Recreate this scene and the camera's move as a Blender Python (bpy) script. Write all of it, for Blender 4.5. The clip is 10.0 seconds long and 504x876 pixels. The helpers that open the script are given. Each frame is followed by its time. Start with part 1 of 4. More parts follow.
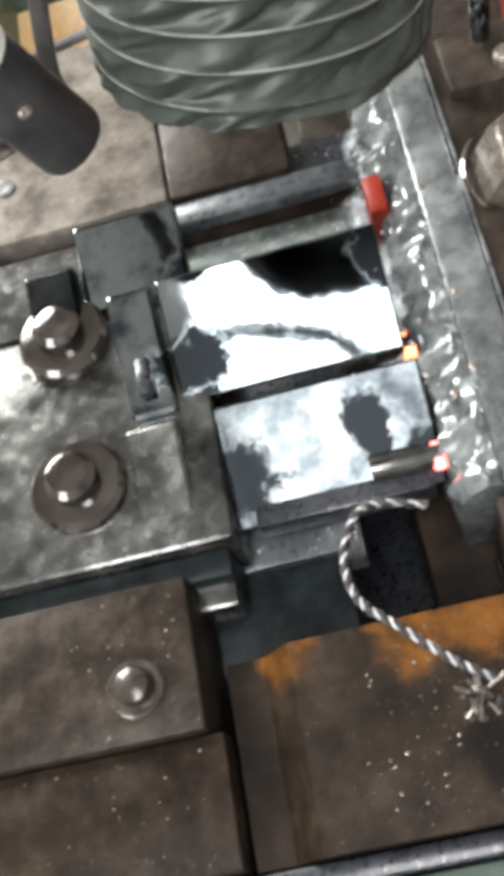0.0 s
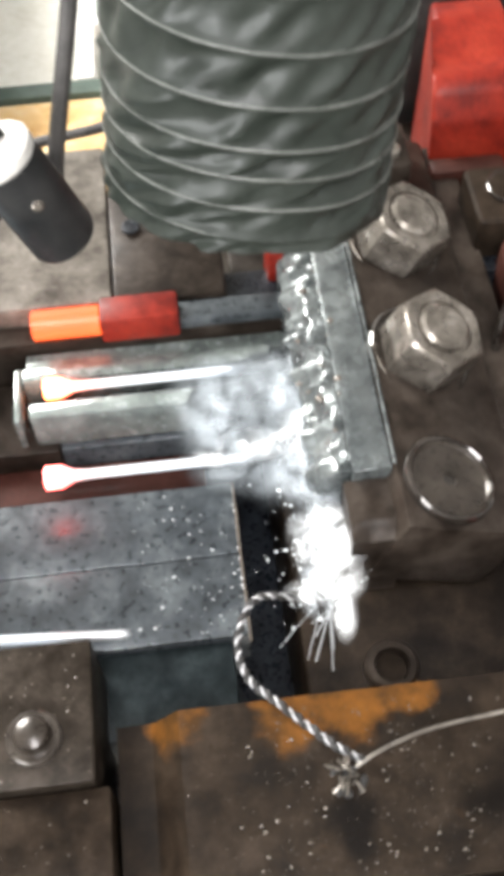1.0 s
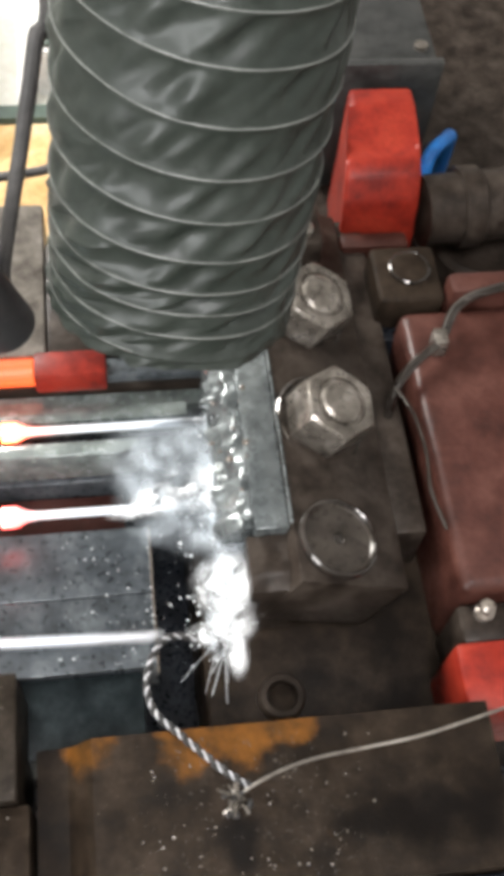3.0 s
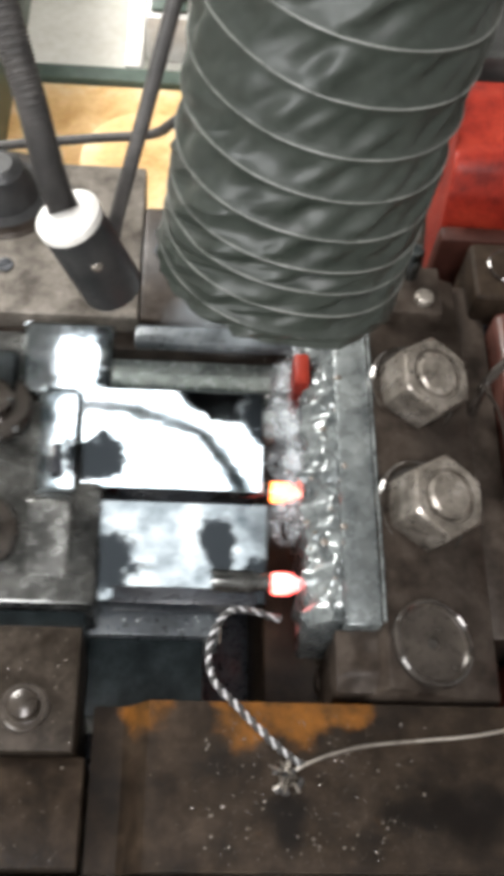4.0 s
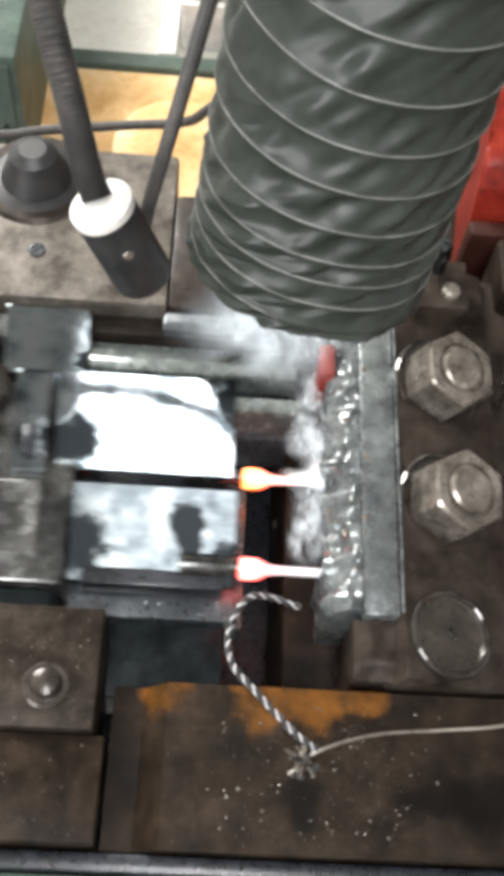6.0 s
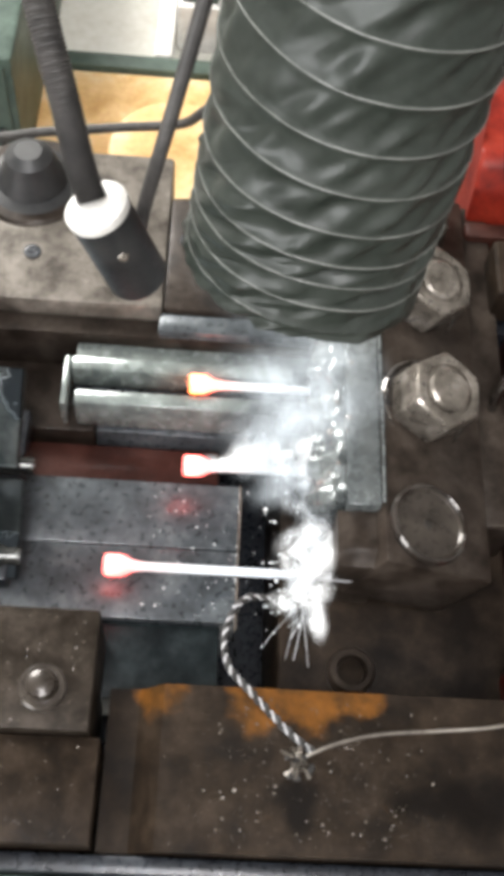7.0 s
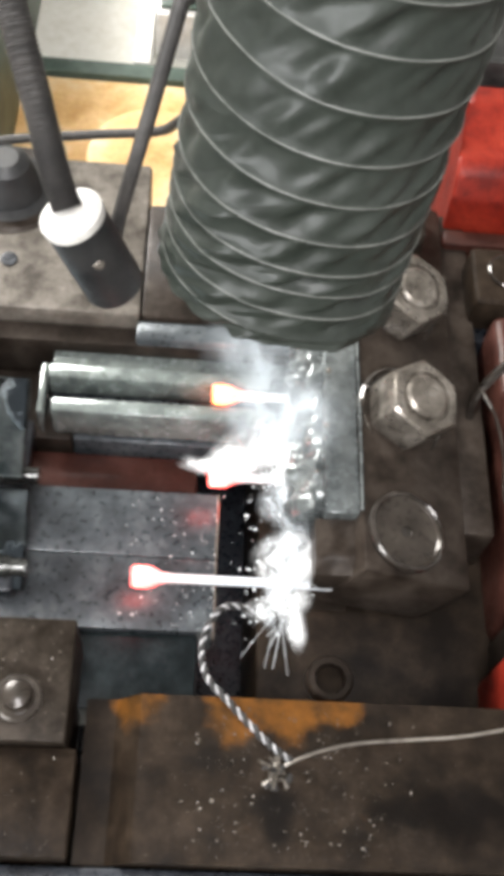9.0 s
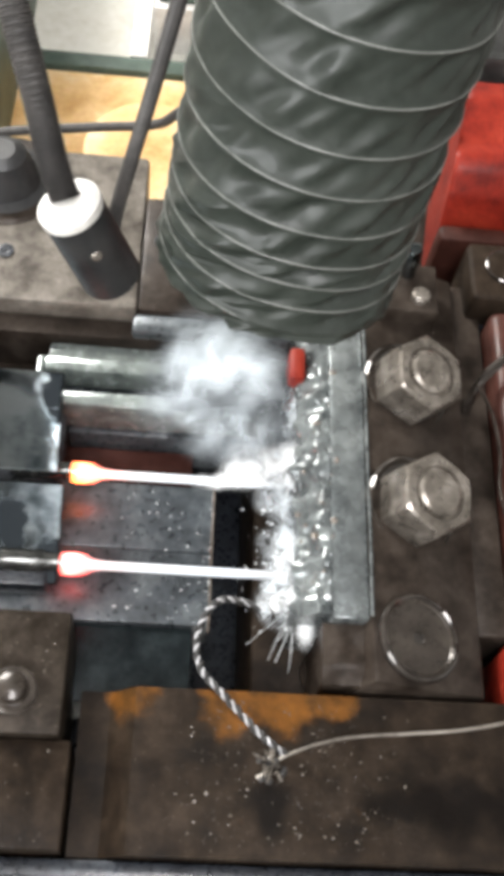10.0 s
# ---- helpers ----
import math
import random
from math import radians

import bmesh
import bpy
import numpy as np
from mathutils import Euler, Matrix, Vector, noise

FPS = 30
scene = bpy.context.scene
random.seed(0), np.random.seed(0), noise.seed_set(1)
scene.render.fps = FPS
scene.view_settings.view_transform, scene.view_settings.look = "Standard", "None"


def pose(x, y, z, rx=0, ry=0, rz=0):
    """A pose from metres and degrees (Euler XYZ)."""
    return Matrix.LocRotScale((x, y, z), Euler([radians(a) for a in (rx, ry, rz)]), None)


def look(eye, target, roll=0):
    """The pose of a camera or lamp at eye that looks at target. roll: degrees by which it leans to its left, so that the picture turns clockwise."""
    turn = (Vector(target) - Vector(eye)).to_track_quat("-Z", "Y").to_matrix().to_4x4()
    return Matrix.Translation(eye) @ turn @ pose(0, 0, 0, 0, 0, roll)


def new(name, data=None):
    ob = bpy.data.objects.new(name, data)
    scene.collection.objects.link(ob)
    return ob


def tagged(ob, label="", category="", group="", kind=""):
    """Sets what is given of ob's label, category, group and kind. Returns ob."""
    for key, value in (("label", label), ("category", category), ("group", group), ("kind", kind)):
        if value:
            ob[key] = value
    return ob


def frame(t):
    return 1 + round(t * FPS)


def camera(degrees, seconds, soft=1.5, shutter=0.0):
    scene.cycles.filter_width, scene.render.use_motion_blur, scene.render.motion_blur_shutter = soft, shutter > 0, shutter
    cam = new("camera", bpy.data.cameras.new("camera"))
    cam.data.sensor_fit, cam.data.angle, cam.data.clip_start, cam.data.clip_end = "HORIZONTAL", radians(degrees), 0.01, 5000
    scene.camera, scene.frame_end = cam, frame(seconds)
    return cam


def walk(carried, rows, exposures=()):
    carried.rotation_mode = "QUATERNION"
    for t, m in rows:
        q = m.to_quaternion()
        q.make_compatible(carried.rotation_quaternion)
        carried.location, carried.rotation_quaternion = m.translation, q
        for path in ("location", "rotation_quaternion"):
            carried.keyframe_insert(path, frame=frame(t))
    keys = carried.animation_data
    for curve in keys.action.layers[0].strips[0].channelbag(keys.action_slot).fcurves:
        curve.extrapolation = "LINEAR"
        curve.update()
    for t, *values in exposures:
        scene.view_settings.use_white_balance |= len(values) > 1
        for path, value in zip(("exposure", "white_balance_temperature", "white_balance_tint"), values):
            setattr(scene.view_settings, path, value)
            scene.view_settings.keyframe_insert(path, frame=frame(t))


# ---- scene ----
cam = camera(27.0, 10.0, soft=7.0, shutter=0.5)


def cam_pose(x, y, z, pitch, yaw, roll):
    """Eye, degrees up (down: minus), degrees towards +x, and lean."""
    return pose(x, y, z, 0, -yaw, 0) @ pose(0, 0, 0, 90 + pitch) @ pose(0, 0, 0, 0, 0, roll)


CAMERA_ROWS = [
    (0.0, 0.1145, -0.1590, 0.5647, -63.22, -7.54, -10.58),
    (0.5, 0.0700, -0.1900, 0.5700, -58.80, 1.00, -12.90),
    (1.0, 0.0690, -0.2050, 0.6230, -57.80, 3.25, -7.80),
    (1.5, 0.0856, -0.1950, 0.6850, -60.60, 2.65, -3.60),
    (2.0, 0.0857, -0.2009, 0.7285, -59.79, 7.13, -8.50),
    (3.5, 0.0619, -0.1977, 0.7356, -59.98, 7.27, -5.01),
    (4.0, 0.0505, -0.2001, 0.7317, -60.63, 4.58, -0.06),
    (4.5, 0.0468, -0.2030, 0.7367, -60.98, 2.78, 2.22),
    (5.0, 0.0506, -0.2029, 0.7367, -61.49, 3.10, 2.11),
    (6.5, 0.0494, -0.2040, 0.7418, -61.27, 3.09, 2.17),
    (7.0, 0.0506, -0.2042, 0.7409, -61.24, 3.28, 1.98),
    (7.5, 0.0502, -0.2025, 0.7390, -61.33, 3.59, 1.72),
    (8.0, 0.0522, -0.2034, 0.7396, -61.02, 3.97, 1.73),
    (8.5, 0.0508, -0.2021, 0.7389, -60.91, 4.31, 1.57),
    (9.0, 0.0538, -0.2018, 0.7398, -60.87, 4.41, 1.33),
    (9.5, 0.0515, -0.2025, 0.7386, -60.86, 4.72, 1.29),
    (10.0, 0.0522, -0.2036, 0.7377, -61.04, 4.80, 1.51),
]
EXPOSURES = [(0.0, 0.35), (0.5, 0.47), (1.0, 0.45), (1.5, 0.31), (2.0, 0.14), (3.5, 0.13), (7.5, 0.16), (9.0, 0.22), (10.0, 0.22)]
walk(cam, [(r[0], cam_pose(*r[1:])) for r in CAMERA_ROWS], EXPOSURES)

# ---- light: a skylight over the machine and two added fill lamps ----
world = bpy.data.worlds.new("workshop_sky")
scene.world = world
world.use_nodes = True
wn = world.node_tree.nodes
sky = wn.new("ShaderNodeTexSky")
sky.sky_type, sky.sun_disc, sky.sun_elevation, sky.sun_rotation = "NISHITA", False, radians(50), radians(200)
world.node_tree.links.new(sky.outputs[0], wn["Background"].inputs[0])
wn["Background"].inputs[1].default_value = 0.08
scene.view_settings.exposure = 0.0


def area_light(name, eye, target, sx, sy, watts, colour):
    d = bpy.data.lights.new(name, "AREA")
    d.shape, d.size, d.size_y, d.energy, d.color = "RECTANGLE", sx, sy, watts, colour
    ob = new(name, d)
    ob.matrix_world = look(eye, target)
    return ob


sky_lamp = area_light("skylight", (0.03, -1.2, 3.08), (0.03, -1.2, 0), 0.86, 1.7, 104, (0.985, 0.965, 0.975))
sky_lamp.matrix_world = pose(0.03, -1.2, 3.08)
# unseen lamp added at the back left to brighten the background
area_light("rear_fill", (-1.7, 2.6, 1.9), (-0.1, 0.8, -0.2), 1.4, 1.2, 200, (1.0, 0.98, 0.94))
# unseen fill lamp added front left to brighten the duct and left sides
area_light("front_fill", (-1.9, -1.9, 1.3), (0.1, 0.25, 0.2), 1.4, 1.9, 92, (0.98, 0.99, 1.0))


# ---- materials ----
def material(name, colours, rough=(0.3, 0.6), metal=0.0, scale=40, bump=0.3, grain=400, coat=0.0, stretch=(1, 1, 1), spread=(0.35, 0.65), bdist=0.001, spec=0.5):
    """Mottled surface: colours blend by a broad noise, a fine noise breaks roughness and relief."""
    m = bpy.data.materials.new(name)
    m.use_nodes = True
    nt = m.node_tree
    n, l = nt.nodes, nt.links
    b = n["Principled BSDF"]
    co = n.new("ShaderNodeTexCoord")
    mp = n.new("ShaderNodeMapping")
    mp.inputs["Scale"].default_value = stretch
    l.new(co.outputs["Object"], mp.inputs[0])
    big = n.new("ShaderNodeTexNoise")
    big.inputs["Scale"].default_value, big.inputs["Detail"].default_value, big.inputs["Roughness"].default_value = scale, 6, 0.65
    fine = n.new("ShaderNodeTexNoise")
    fine.inputs["Scale"].default_value, fine.inputs["Detail"].default_value = grain, 4
    l.new(mp.outputs[0], big.inputs[0])
    l.new(mp.outputs[0], fine.inputs[0])
    ramp = n.new("ShaderNodeValToRGB")
    e = ramp.color_ramp.elements
    e[0].position, e[1].position = spread
    e[0].color, e[1].color = (*colours[0], 1), (*colours[-1], 1)
    for i, c in enumerate(colours[1:-1], 1):
        q = e.new(spread[0] + (spread[1] - spread[0]) * i / (len(colours) - 1))
        q.color = (*c, 1)
    l.new(big.outputs[0], ramp.inputs[0])
    mix = n.new("ShaderNodeMix")
    mix.data_type, mix.blend_type = "RGBA", "OVERLAY"
    mix.inputs[0].default_value = 0.3
    l.new(ramp.outputs[0], mix.inputs[6])
    l.new(fine.outputs[0], mix.inputs[7])
    l.new(mix.outputs[2], b.inputs["Base Color"])
    rr = n.new("ShaderNodeMapRange")
    rr.inputs["From Min"].default_value, rr.inputs["From Max"].default_value = 0.3, 0.7
    rr.inputs["To Min"].default_value, rr.inputs["To Max"].default_value = rough
    l.new(fine.outputs[0], rr.inputs[0])
    l.new(rr.outputs[0], b.inputs["Roughness"])
    b.inputs["Metallic"].default_value = metal
    b.inputs["Specular IOR Level"].default_value = spec
    b.inputs["Coat Weight"].default_value, b.inputs["Coat Roughness"].default_value = coat, 0.08
    if bump:
        add = n.new("ShaderNodeMath")
        l.new(big.outputs[0], add.inputs[0])
        l.new(fine.outputs[0], add.inputs[1])
        bp = n.new("ShaderNodeBump")
        bp.inputs["Strength"].default_value, bp.inputs["Distance"].default_value = bump, bdist
        l.new(add.outputs[0], bp.inputs["Height"])
        l.new(bp.outputs[0], b.inputs["Normal"])
    return m


M_PLATE = material("oily_brown_plate", [(0.0078, 0.00546, 0.0039), (0.01794, 0.01248, 0.00858), (0.03276, 0.0234, 0.01638)], (0.3, 0.6), 0.0, 30, 0.25, 350, 0.0, spec=0.08)
M_BLOCK = material("oily_steel_block", [(0.0144, 0.0108, 0.00792), (0.02736, 0.0216, 0.01656), (0.04752, 0.03816, 0.03024)], (0.3, 0.5), 0.1, 45, 0.2, 420, 0.0, spec=0.1)
M_DIE = material("wet_grey_steel", [(0.060, 0.068, 0.070), (0.135, 0.150, 0.151), (0.24, 0.262, 0.260)], (0.16, 0.40), 0.5, 30, 0.15, 110, 0.35, spread=(0.32, 0.66))
M_BOLT = material("oily_bolt_steel", [(0.10, 0.088, 0.074), (0.20, 0.178, 0.152), (0.34, 0.31, 0.275)], (0.22, 0.42), 0.7, 45, 0.3, 140, 0.3)
M_WEDGE = material("oily_dark_casting", [(0.0135, 0.0098, 0.0074), (0.029, 0.0220, 0.0172), (0.049, 0.0390, 0.0315)], (0.3, 0.5), 0.1, 40, 0.25, 240, 0.03, spec=0.16)
M_PIT = material("black_wet_steel", [(0.0052, 0.0065, 0.0091), (0.0156, 0.0182, 0.0234), (0.0286, 0.0338, 0.0416)], (0.2, 0.45), 0.1, 50, 0.25, 260, 0.1)
M_BED = material("splashed_bed_steel", [(0.038, 0.044, 0.049), (0.065, 0.075, 0.083), (0.118, 0.133, 0.142)], (0.22, 0.46), 0.3, 35, 0.3, 160, 0.08)
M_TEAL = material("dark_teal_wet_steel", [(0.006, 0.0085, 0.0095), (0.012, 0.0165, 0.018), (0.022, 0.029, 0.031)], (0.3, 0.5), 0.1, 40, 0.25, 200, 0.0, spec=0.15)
M_RAM = material("grey_ram_steel", [(0.045, 0.046, 0.044), (0.10, 0.102, 0.098), (0.20, 0.204, 0.196)], (0.12, 0.34), 0.8, 34, 0.25, 90, 0.3)
M_MIRROR = material("water_filmed_steel", [(0.05, 0.064, 0.072), (0.13, 0.155, 0.165), (0.20, 0.225, 0.235)], (0.02, 0.08), 1.0, 26, 0.10, 22, 0.0, spread=(0.34, 0.52))
M_DISC = material("wet_oily_screw", [(0.020, 0.016, 0.012), (0.040, 0.032, 0.026), (0.062, 0.052, 0.042)], (0.22, 0.4), 0.3, 30, 0.25, 160, 0.25, spec=0.4)
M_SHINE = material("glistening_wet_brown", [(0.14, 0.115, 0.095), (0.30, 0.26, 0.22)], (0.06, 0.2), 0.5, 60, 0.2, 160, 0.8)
M_RIM = material("wet_oil_black_rim", [(0.018, 0.014, 0.011), (0.036, 0.029, 0.024), (0.06, 0.050, 0.042)], (0.04, 0.12), 0.5, 60, 0.12, 160, 1.0)
M_GUIDE = material("pale_wet_guide_steel", [(0.13, 0.152, 0.145), (0.24, 0.275, 0.262), (0.38, 0.42, 0.405)], (0.12, 0.34), 0.3, 30, 0.2, 90, 0.5)
M_FILM = material("thin_water_film", [(0.009, 0.012, 0.013), (0.030, 0.035, 0.037), (0.055, 0.062, 0.063)], (0.05, 0.18), 1.0, 30, 0.12, 40, 0.0, spread=(0.34, 0.60))
M_RED = material("red_painted_casting", [(0.11, 0.009, 0.006), (0.21, 0.017, 0.009), (0.27, 0.028, 0.014)], (0.35, 0.55), 0.0, 25, 0.15, 250, 0.0, spec=0.25)
M_MAROON = material("greasy_red_brown_casting", [(0.026, 0.0085, 0.0060), (0.048, 0.0165, 0.0118), (0.070, 0.0275, 0.0205)], (0.35, 0.6), 0.0, 25, 0.3, 250, 0.1, spec=0.2)
M_DUCT = material("grey_green_duct_cloth", [(0.0145, 0.0190, 0.0152), (0.0220, 0.0275, 0.0225), (0.0330, 0.0390, 0.0335)], (0.36, 0.52), 0.0, 18, 0.12, 260, 0.05, spec=0.4)
M_WIRE = material("pale_duct_wire_cover", [(0.095, 0.101, 0.092), (0.17, 0.178, 0.163)], (0.35, 0.5), 0.0, 60, 0.2, 300)
M_BLACK = material("black_rubber", [(0.010, 0.011, 0.012), (0.028, 0.028, 0.028)], (0.35, 0.55), 0.0, 60, 0.2, 500)
M_CABLE = material("dusty_grey_cable", [(0.035, 0.033, 0.032), (0.075, 0.07, 0.066)], (0.45, 0.65), 0.0, 60, 0.2, 500)
M_WHITE = material("white_plastic", [(0.62, 0.60, 0.56), (0.8, 0.79, 0.76)], (0.35, 0.5), 0.0, 60, 0.1, 500)
M_BLUE = material("blue_hose_plastic", [(0.01, 0.10, 0.33), (0.02, 0.17, 0.5)], (0.3, 0.45), 0.0, 60, 0.1, 500)
M_YELLOW = material("worn_yellow_paint", [(0.58, 0.33, 0.11), (0.76, 0.50, 0.22), (0.80, 0.62, 0.38)], (0.4, 0.6), 0.0, 12, 0.2, 120)
M_CREAM = material("pale_painted_panel", [(0.62, 0.60, 0.52), (0.78, 0.77, 0.70)], (0.45, 0.65), 0.0, 6, 0.2, 90)
M_GREEN = material("grey_green_machine_paint", [(0.05, 0.075, 0.06), (0.10, 0.14, 0.115)], (0.35, 0.55), 0.0, 18, 0.2, 160)
M_GUARD = material("dull_dark_grey_sheet", [(0.020, 0.021, 0.020), (0.038, 0.039, 0.037), (0.052, 0.052, 0.049)], (0.35, 0.55), 0.2, 20, 0.2, 160, 0.1)
M_DECK = material("worn_grey_casting", [(0.07, 0.060, 0.050), (0.16, 0.142, 0.12), (0.25, 0.226, 0.195)], (0.3, 0.55), 0.3, 35, 0.4, 260, 0.3)
M_FLOOR = material("worn_concrete_floor", [(0.20, 0.19, 0.17), (0.36, 0.345, 0.31)], (0.5, 0.8), 0.0, 5, 0.3, 120)
M_WALL = material("dull_plaster_wall", [(0.38, 0.37, 0.36), (0.48, 0.47, 0.455)], (0.6, 0.9), 0.0, 2, 0.2, 60)
M_ROPE_DARK = material("black_rope_strand", [(0.012, 0.012, 0.013), (0.04, 0.038, 0.036)], (0.35, 0.6), 0.0, 200, 0.2, 900)
M_ROPE_PALE = material("wet_pale_rope_strand", [(0.30, 0.30, 0.31), (0.55, 0.55, 0.56)], (0.15, 0.35), 0.0, 200, 0.2, 900, 0.4)


def rusty(m, bands):
    """Adds patches of orange rust to a material: soft bands (x, y, half-width, half-depth) torn by noise, in the object's space."""
    n, l = m.node_tree.nodes, m.node_tree.links
    b = n["Principled BSDF"]
    old = b.inputs["Base Color"].links[0].from_socket
    co = n.new("ShaderNodeTexCoord")
    no = n.new("ShaderNodeTexNoise")
    no.inputs["Scale"].default_value, no.inputs["Detail"].default_value, no.inputs["Roughness"].default_value = 42, 5, 0.6
    l.new(co.outputs["Object"], no.inputs[0])
    total = None
    for x, y, hx, hy in bands:
        mp = n.new("ShaderNodeMapping")
        mp.vector_type = "TEXTURE"
        mp.inputs["Location"].default_value, mp.inputs["Scale"].default_value = (x, y, 0.4), (hx, hy, 1.0)
        l.new(co.outputs["Object"], mp.inputs[0])
        gr = n.new("ShaderNodeTexGradient")
        gr.gradient_type = "SPHERICAL"
        l.new(mp.outputs[0], gr.inputs[0])
        if total is None:
            total = gr.outputs["Fac"]
        else:
            mx = n.new("ShaderNodeMath")
            mx.operation = "MAXIMUM"
            l.new(total, mx.inputs[0])
            l.new(gr.outputs["Fac"], mx.inputs[1])
            total = mx.outputs[0]
    ad = n.new("ShaderNodeMath")
    ad.operation = "MULTIPLY_ADD"
    ad.inputs[1].default_value = 0.9
    l.new(no.outputs[0], ad.inputs[0])
    l.new(total, ad.inputs[2])
    mr = n.new("ShaderNodeMapRange")
    mr.interpolation_type = "SMOOTHSTEP"
    mr.inputs["From Min"].default_value, mr.inputs["From Max"].default_value = 0.62, 0.95
    l.new(ad.outputs[0], mr.inputs[0])
    ramp = n.new("ShaderNodeValToRGB")
    e = ramp.color_ramp.elements
    e[0].position, e[0].color = 0.35, (0.040, 0.019, 0.006, 1)
    e[1].position, e[1].color = 0.70, (0.150, 0.058, 0.010, 1)
    l.new(no.outputs[0], ramp.inputs[0])
    mix = n.new("ShaderNodeMix")
    mix.data_type = "RGBA"
    l.new(mr.outputs[0], mix.inputs[0])
    l.new(old, mix.inputs[6])
    l.new(ramp.outputs[0], mix.inputs[7])
    l.new(mix.outputs[2], b.inputs["Base Color"])
    return m


def patchy(m, bands, colour=(0.0035, 0.0050, 0.0060), grain=55, edge=(1.02, 1.28)):
    """Dark dull patches (x, y, half-width, half-depth) torn by noise, in the object's space."""
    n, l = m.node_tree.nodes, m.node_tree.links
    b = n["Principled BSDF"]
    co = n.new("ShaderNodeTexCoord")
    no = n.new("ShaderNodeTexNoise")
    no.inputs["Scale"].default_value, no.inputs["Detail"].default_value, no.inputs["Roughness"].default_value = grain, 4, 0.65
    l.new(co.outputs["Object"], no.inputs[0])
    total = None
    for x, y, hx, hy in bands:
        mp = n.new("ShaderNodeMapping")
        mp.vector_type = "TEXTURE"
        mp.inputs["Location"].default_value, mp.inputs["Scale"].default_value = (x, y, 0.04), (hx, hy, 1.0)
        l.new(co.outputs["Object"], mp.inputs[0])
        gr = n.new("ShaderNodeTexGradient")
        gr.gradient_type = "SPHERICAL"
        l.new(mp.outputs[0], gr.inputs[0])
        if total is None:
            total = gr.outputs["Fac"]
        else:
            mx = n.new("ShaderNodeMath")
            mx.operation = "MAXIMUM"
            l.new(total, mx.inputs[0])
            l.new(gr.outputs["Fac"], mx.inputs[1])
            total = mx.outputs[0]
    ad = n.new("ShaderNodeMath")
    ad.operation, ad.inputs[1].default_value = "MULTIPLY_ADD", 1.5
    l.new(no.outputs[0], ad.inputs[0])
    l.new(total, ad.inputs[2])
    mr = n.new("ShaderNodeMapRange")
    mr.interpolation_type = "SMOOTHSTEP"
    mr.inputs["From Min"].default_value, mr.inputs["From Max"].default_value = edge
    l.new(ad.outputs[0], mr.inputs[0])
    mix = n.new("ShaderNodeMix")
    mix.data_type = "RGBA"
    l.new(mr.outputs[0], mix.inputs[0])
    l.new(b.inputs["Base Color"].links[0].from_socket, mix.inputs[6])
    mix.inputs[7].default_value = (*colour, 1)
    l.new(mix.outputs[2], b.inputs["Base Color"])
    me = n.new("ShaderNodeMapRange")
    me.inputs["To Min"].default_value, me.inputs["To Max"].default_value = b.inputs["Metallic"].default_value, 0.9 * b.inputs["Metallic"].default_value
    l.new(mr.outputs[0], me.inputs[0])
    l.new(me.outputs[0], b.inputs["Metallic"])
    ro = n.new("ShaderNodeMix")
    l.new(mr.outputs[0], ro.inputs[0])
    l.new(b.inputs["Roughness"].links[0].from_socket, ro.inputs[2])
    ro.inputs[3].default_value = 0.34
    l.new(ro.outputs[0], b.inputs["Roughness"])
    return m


patchy(M_MIRROR, [(-0.018, 0.002, 0.040, 0.026), (0.110, 0.040, 0.022, 0.045), (0.020, 0.072, 0.08, 0.018)])
patchy(M_FILM, [(-0.012, -0.070, 0.050, 0.042), (0.080, -0.055, 0.020, 0.040), (0.112, -0.085, 0.020, 0.03), (0.04, -0.100, 0.10, 0.020)])


M_FRONT = rusty(material("oily_rusty_plate", [(0.00748, 0.005236, 0.00374), (0.01646, 0.01122, 0.00748), (0.02992, 0.02094, 0.01421)], (0.28, 0.6), 0.0, 30, 0.25, 350, 0.0, spec=0.11),
                [(0.0, -0.004, 0.026, 0.050), (0.042, -0.002, 0.040, 0.042), (-0.062, -0.002, 0.028, 0.030), (0.075, -0.004, 0.03, 0.02)])


# darker towards the plate's right end and just below the knot
patchy(M_FRONT, [(0.155, -0.075, 0.13, 0.050), (0.035, -0.080, 0.020, 0.035)], (0.0050, 0.0036, 0.0028), 24, (0.85, 1.45))


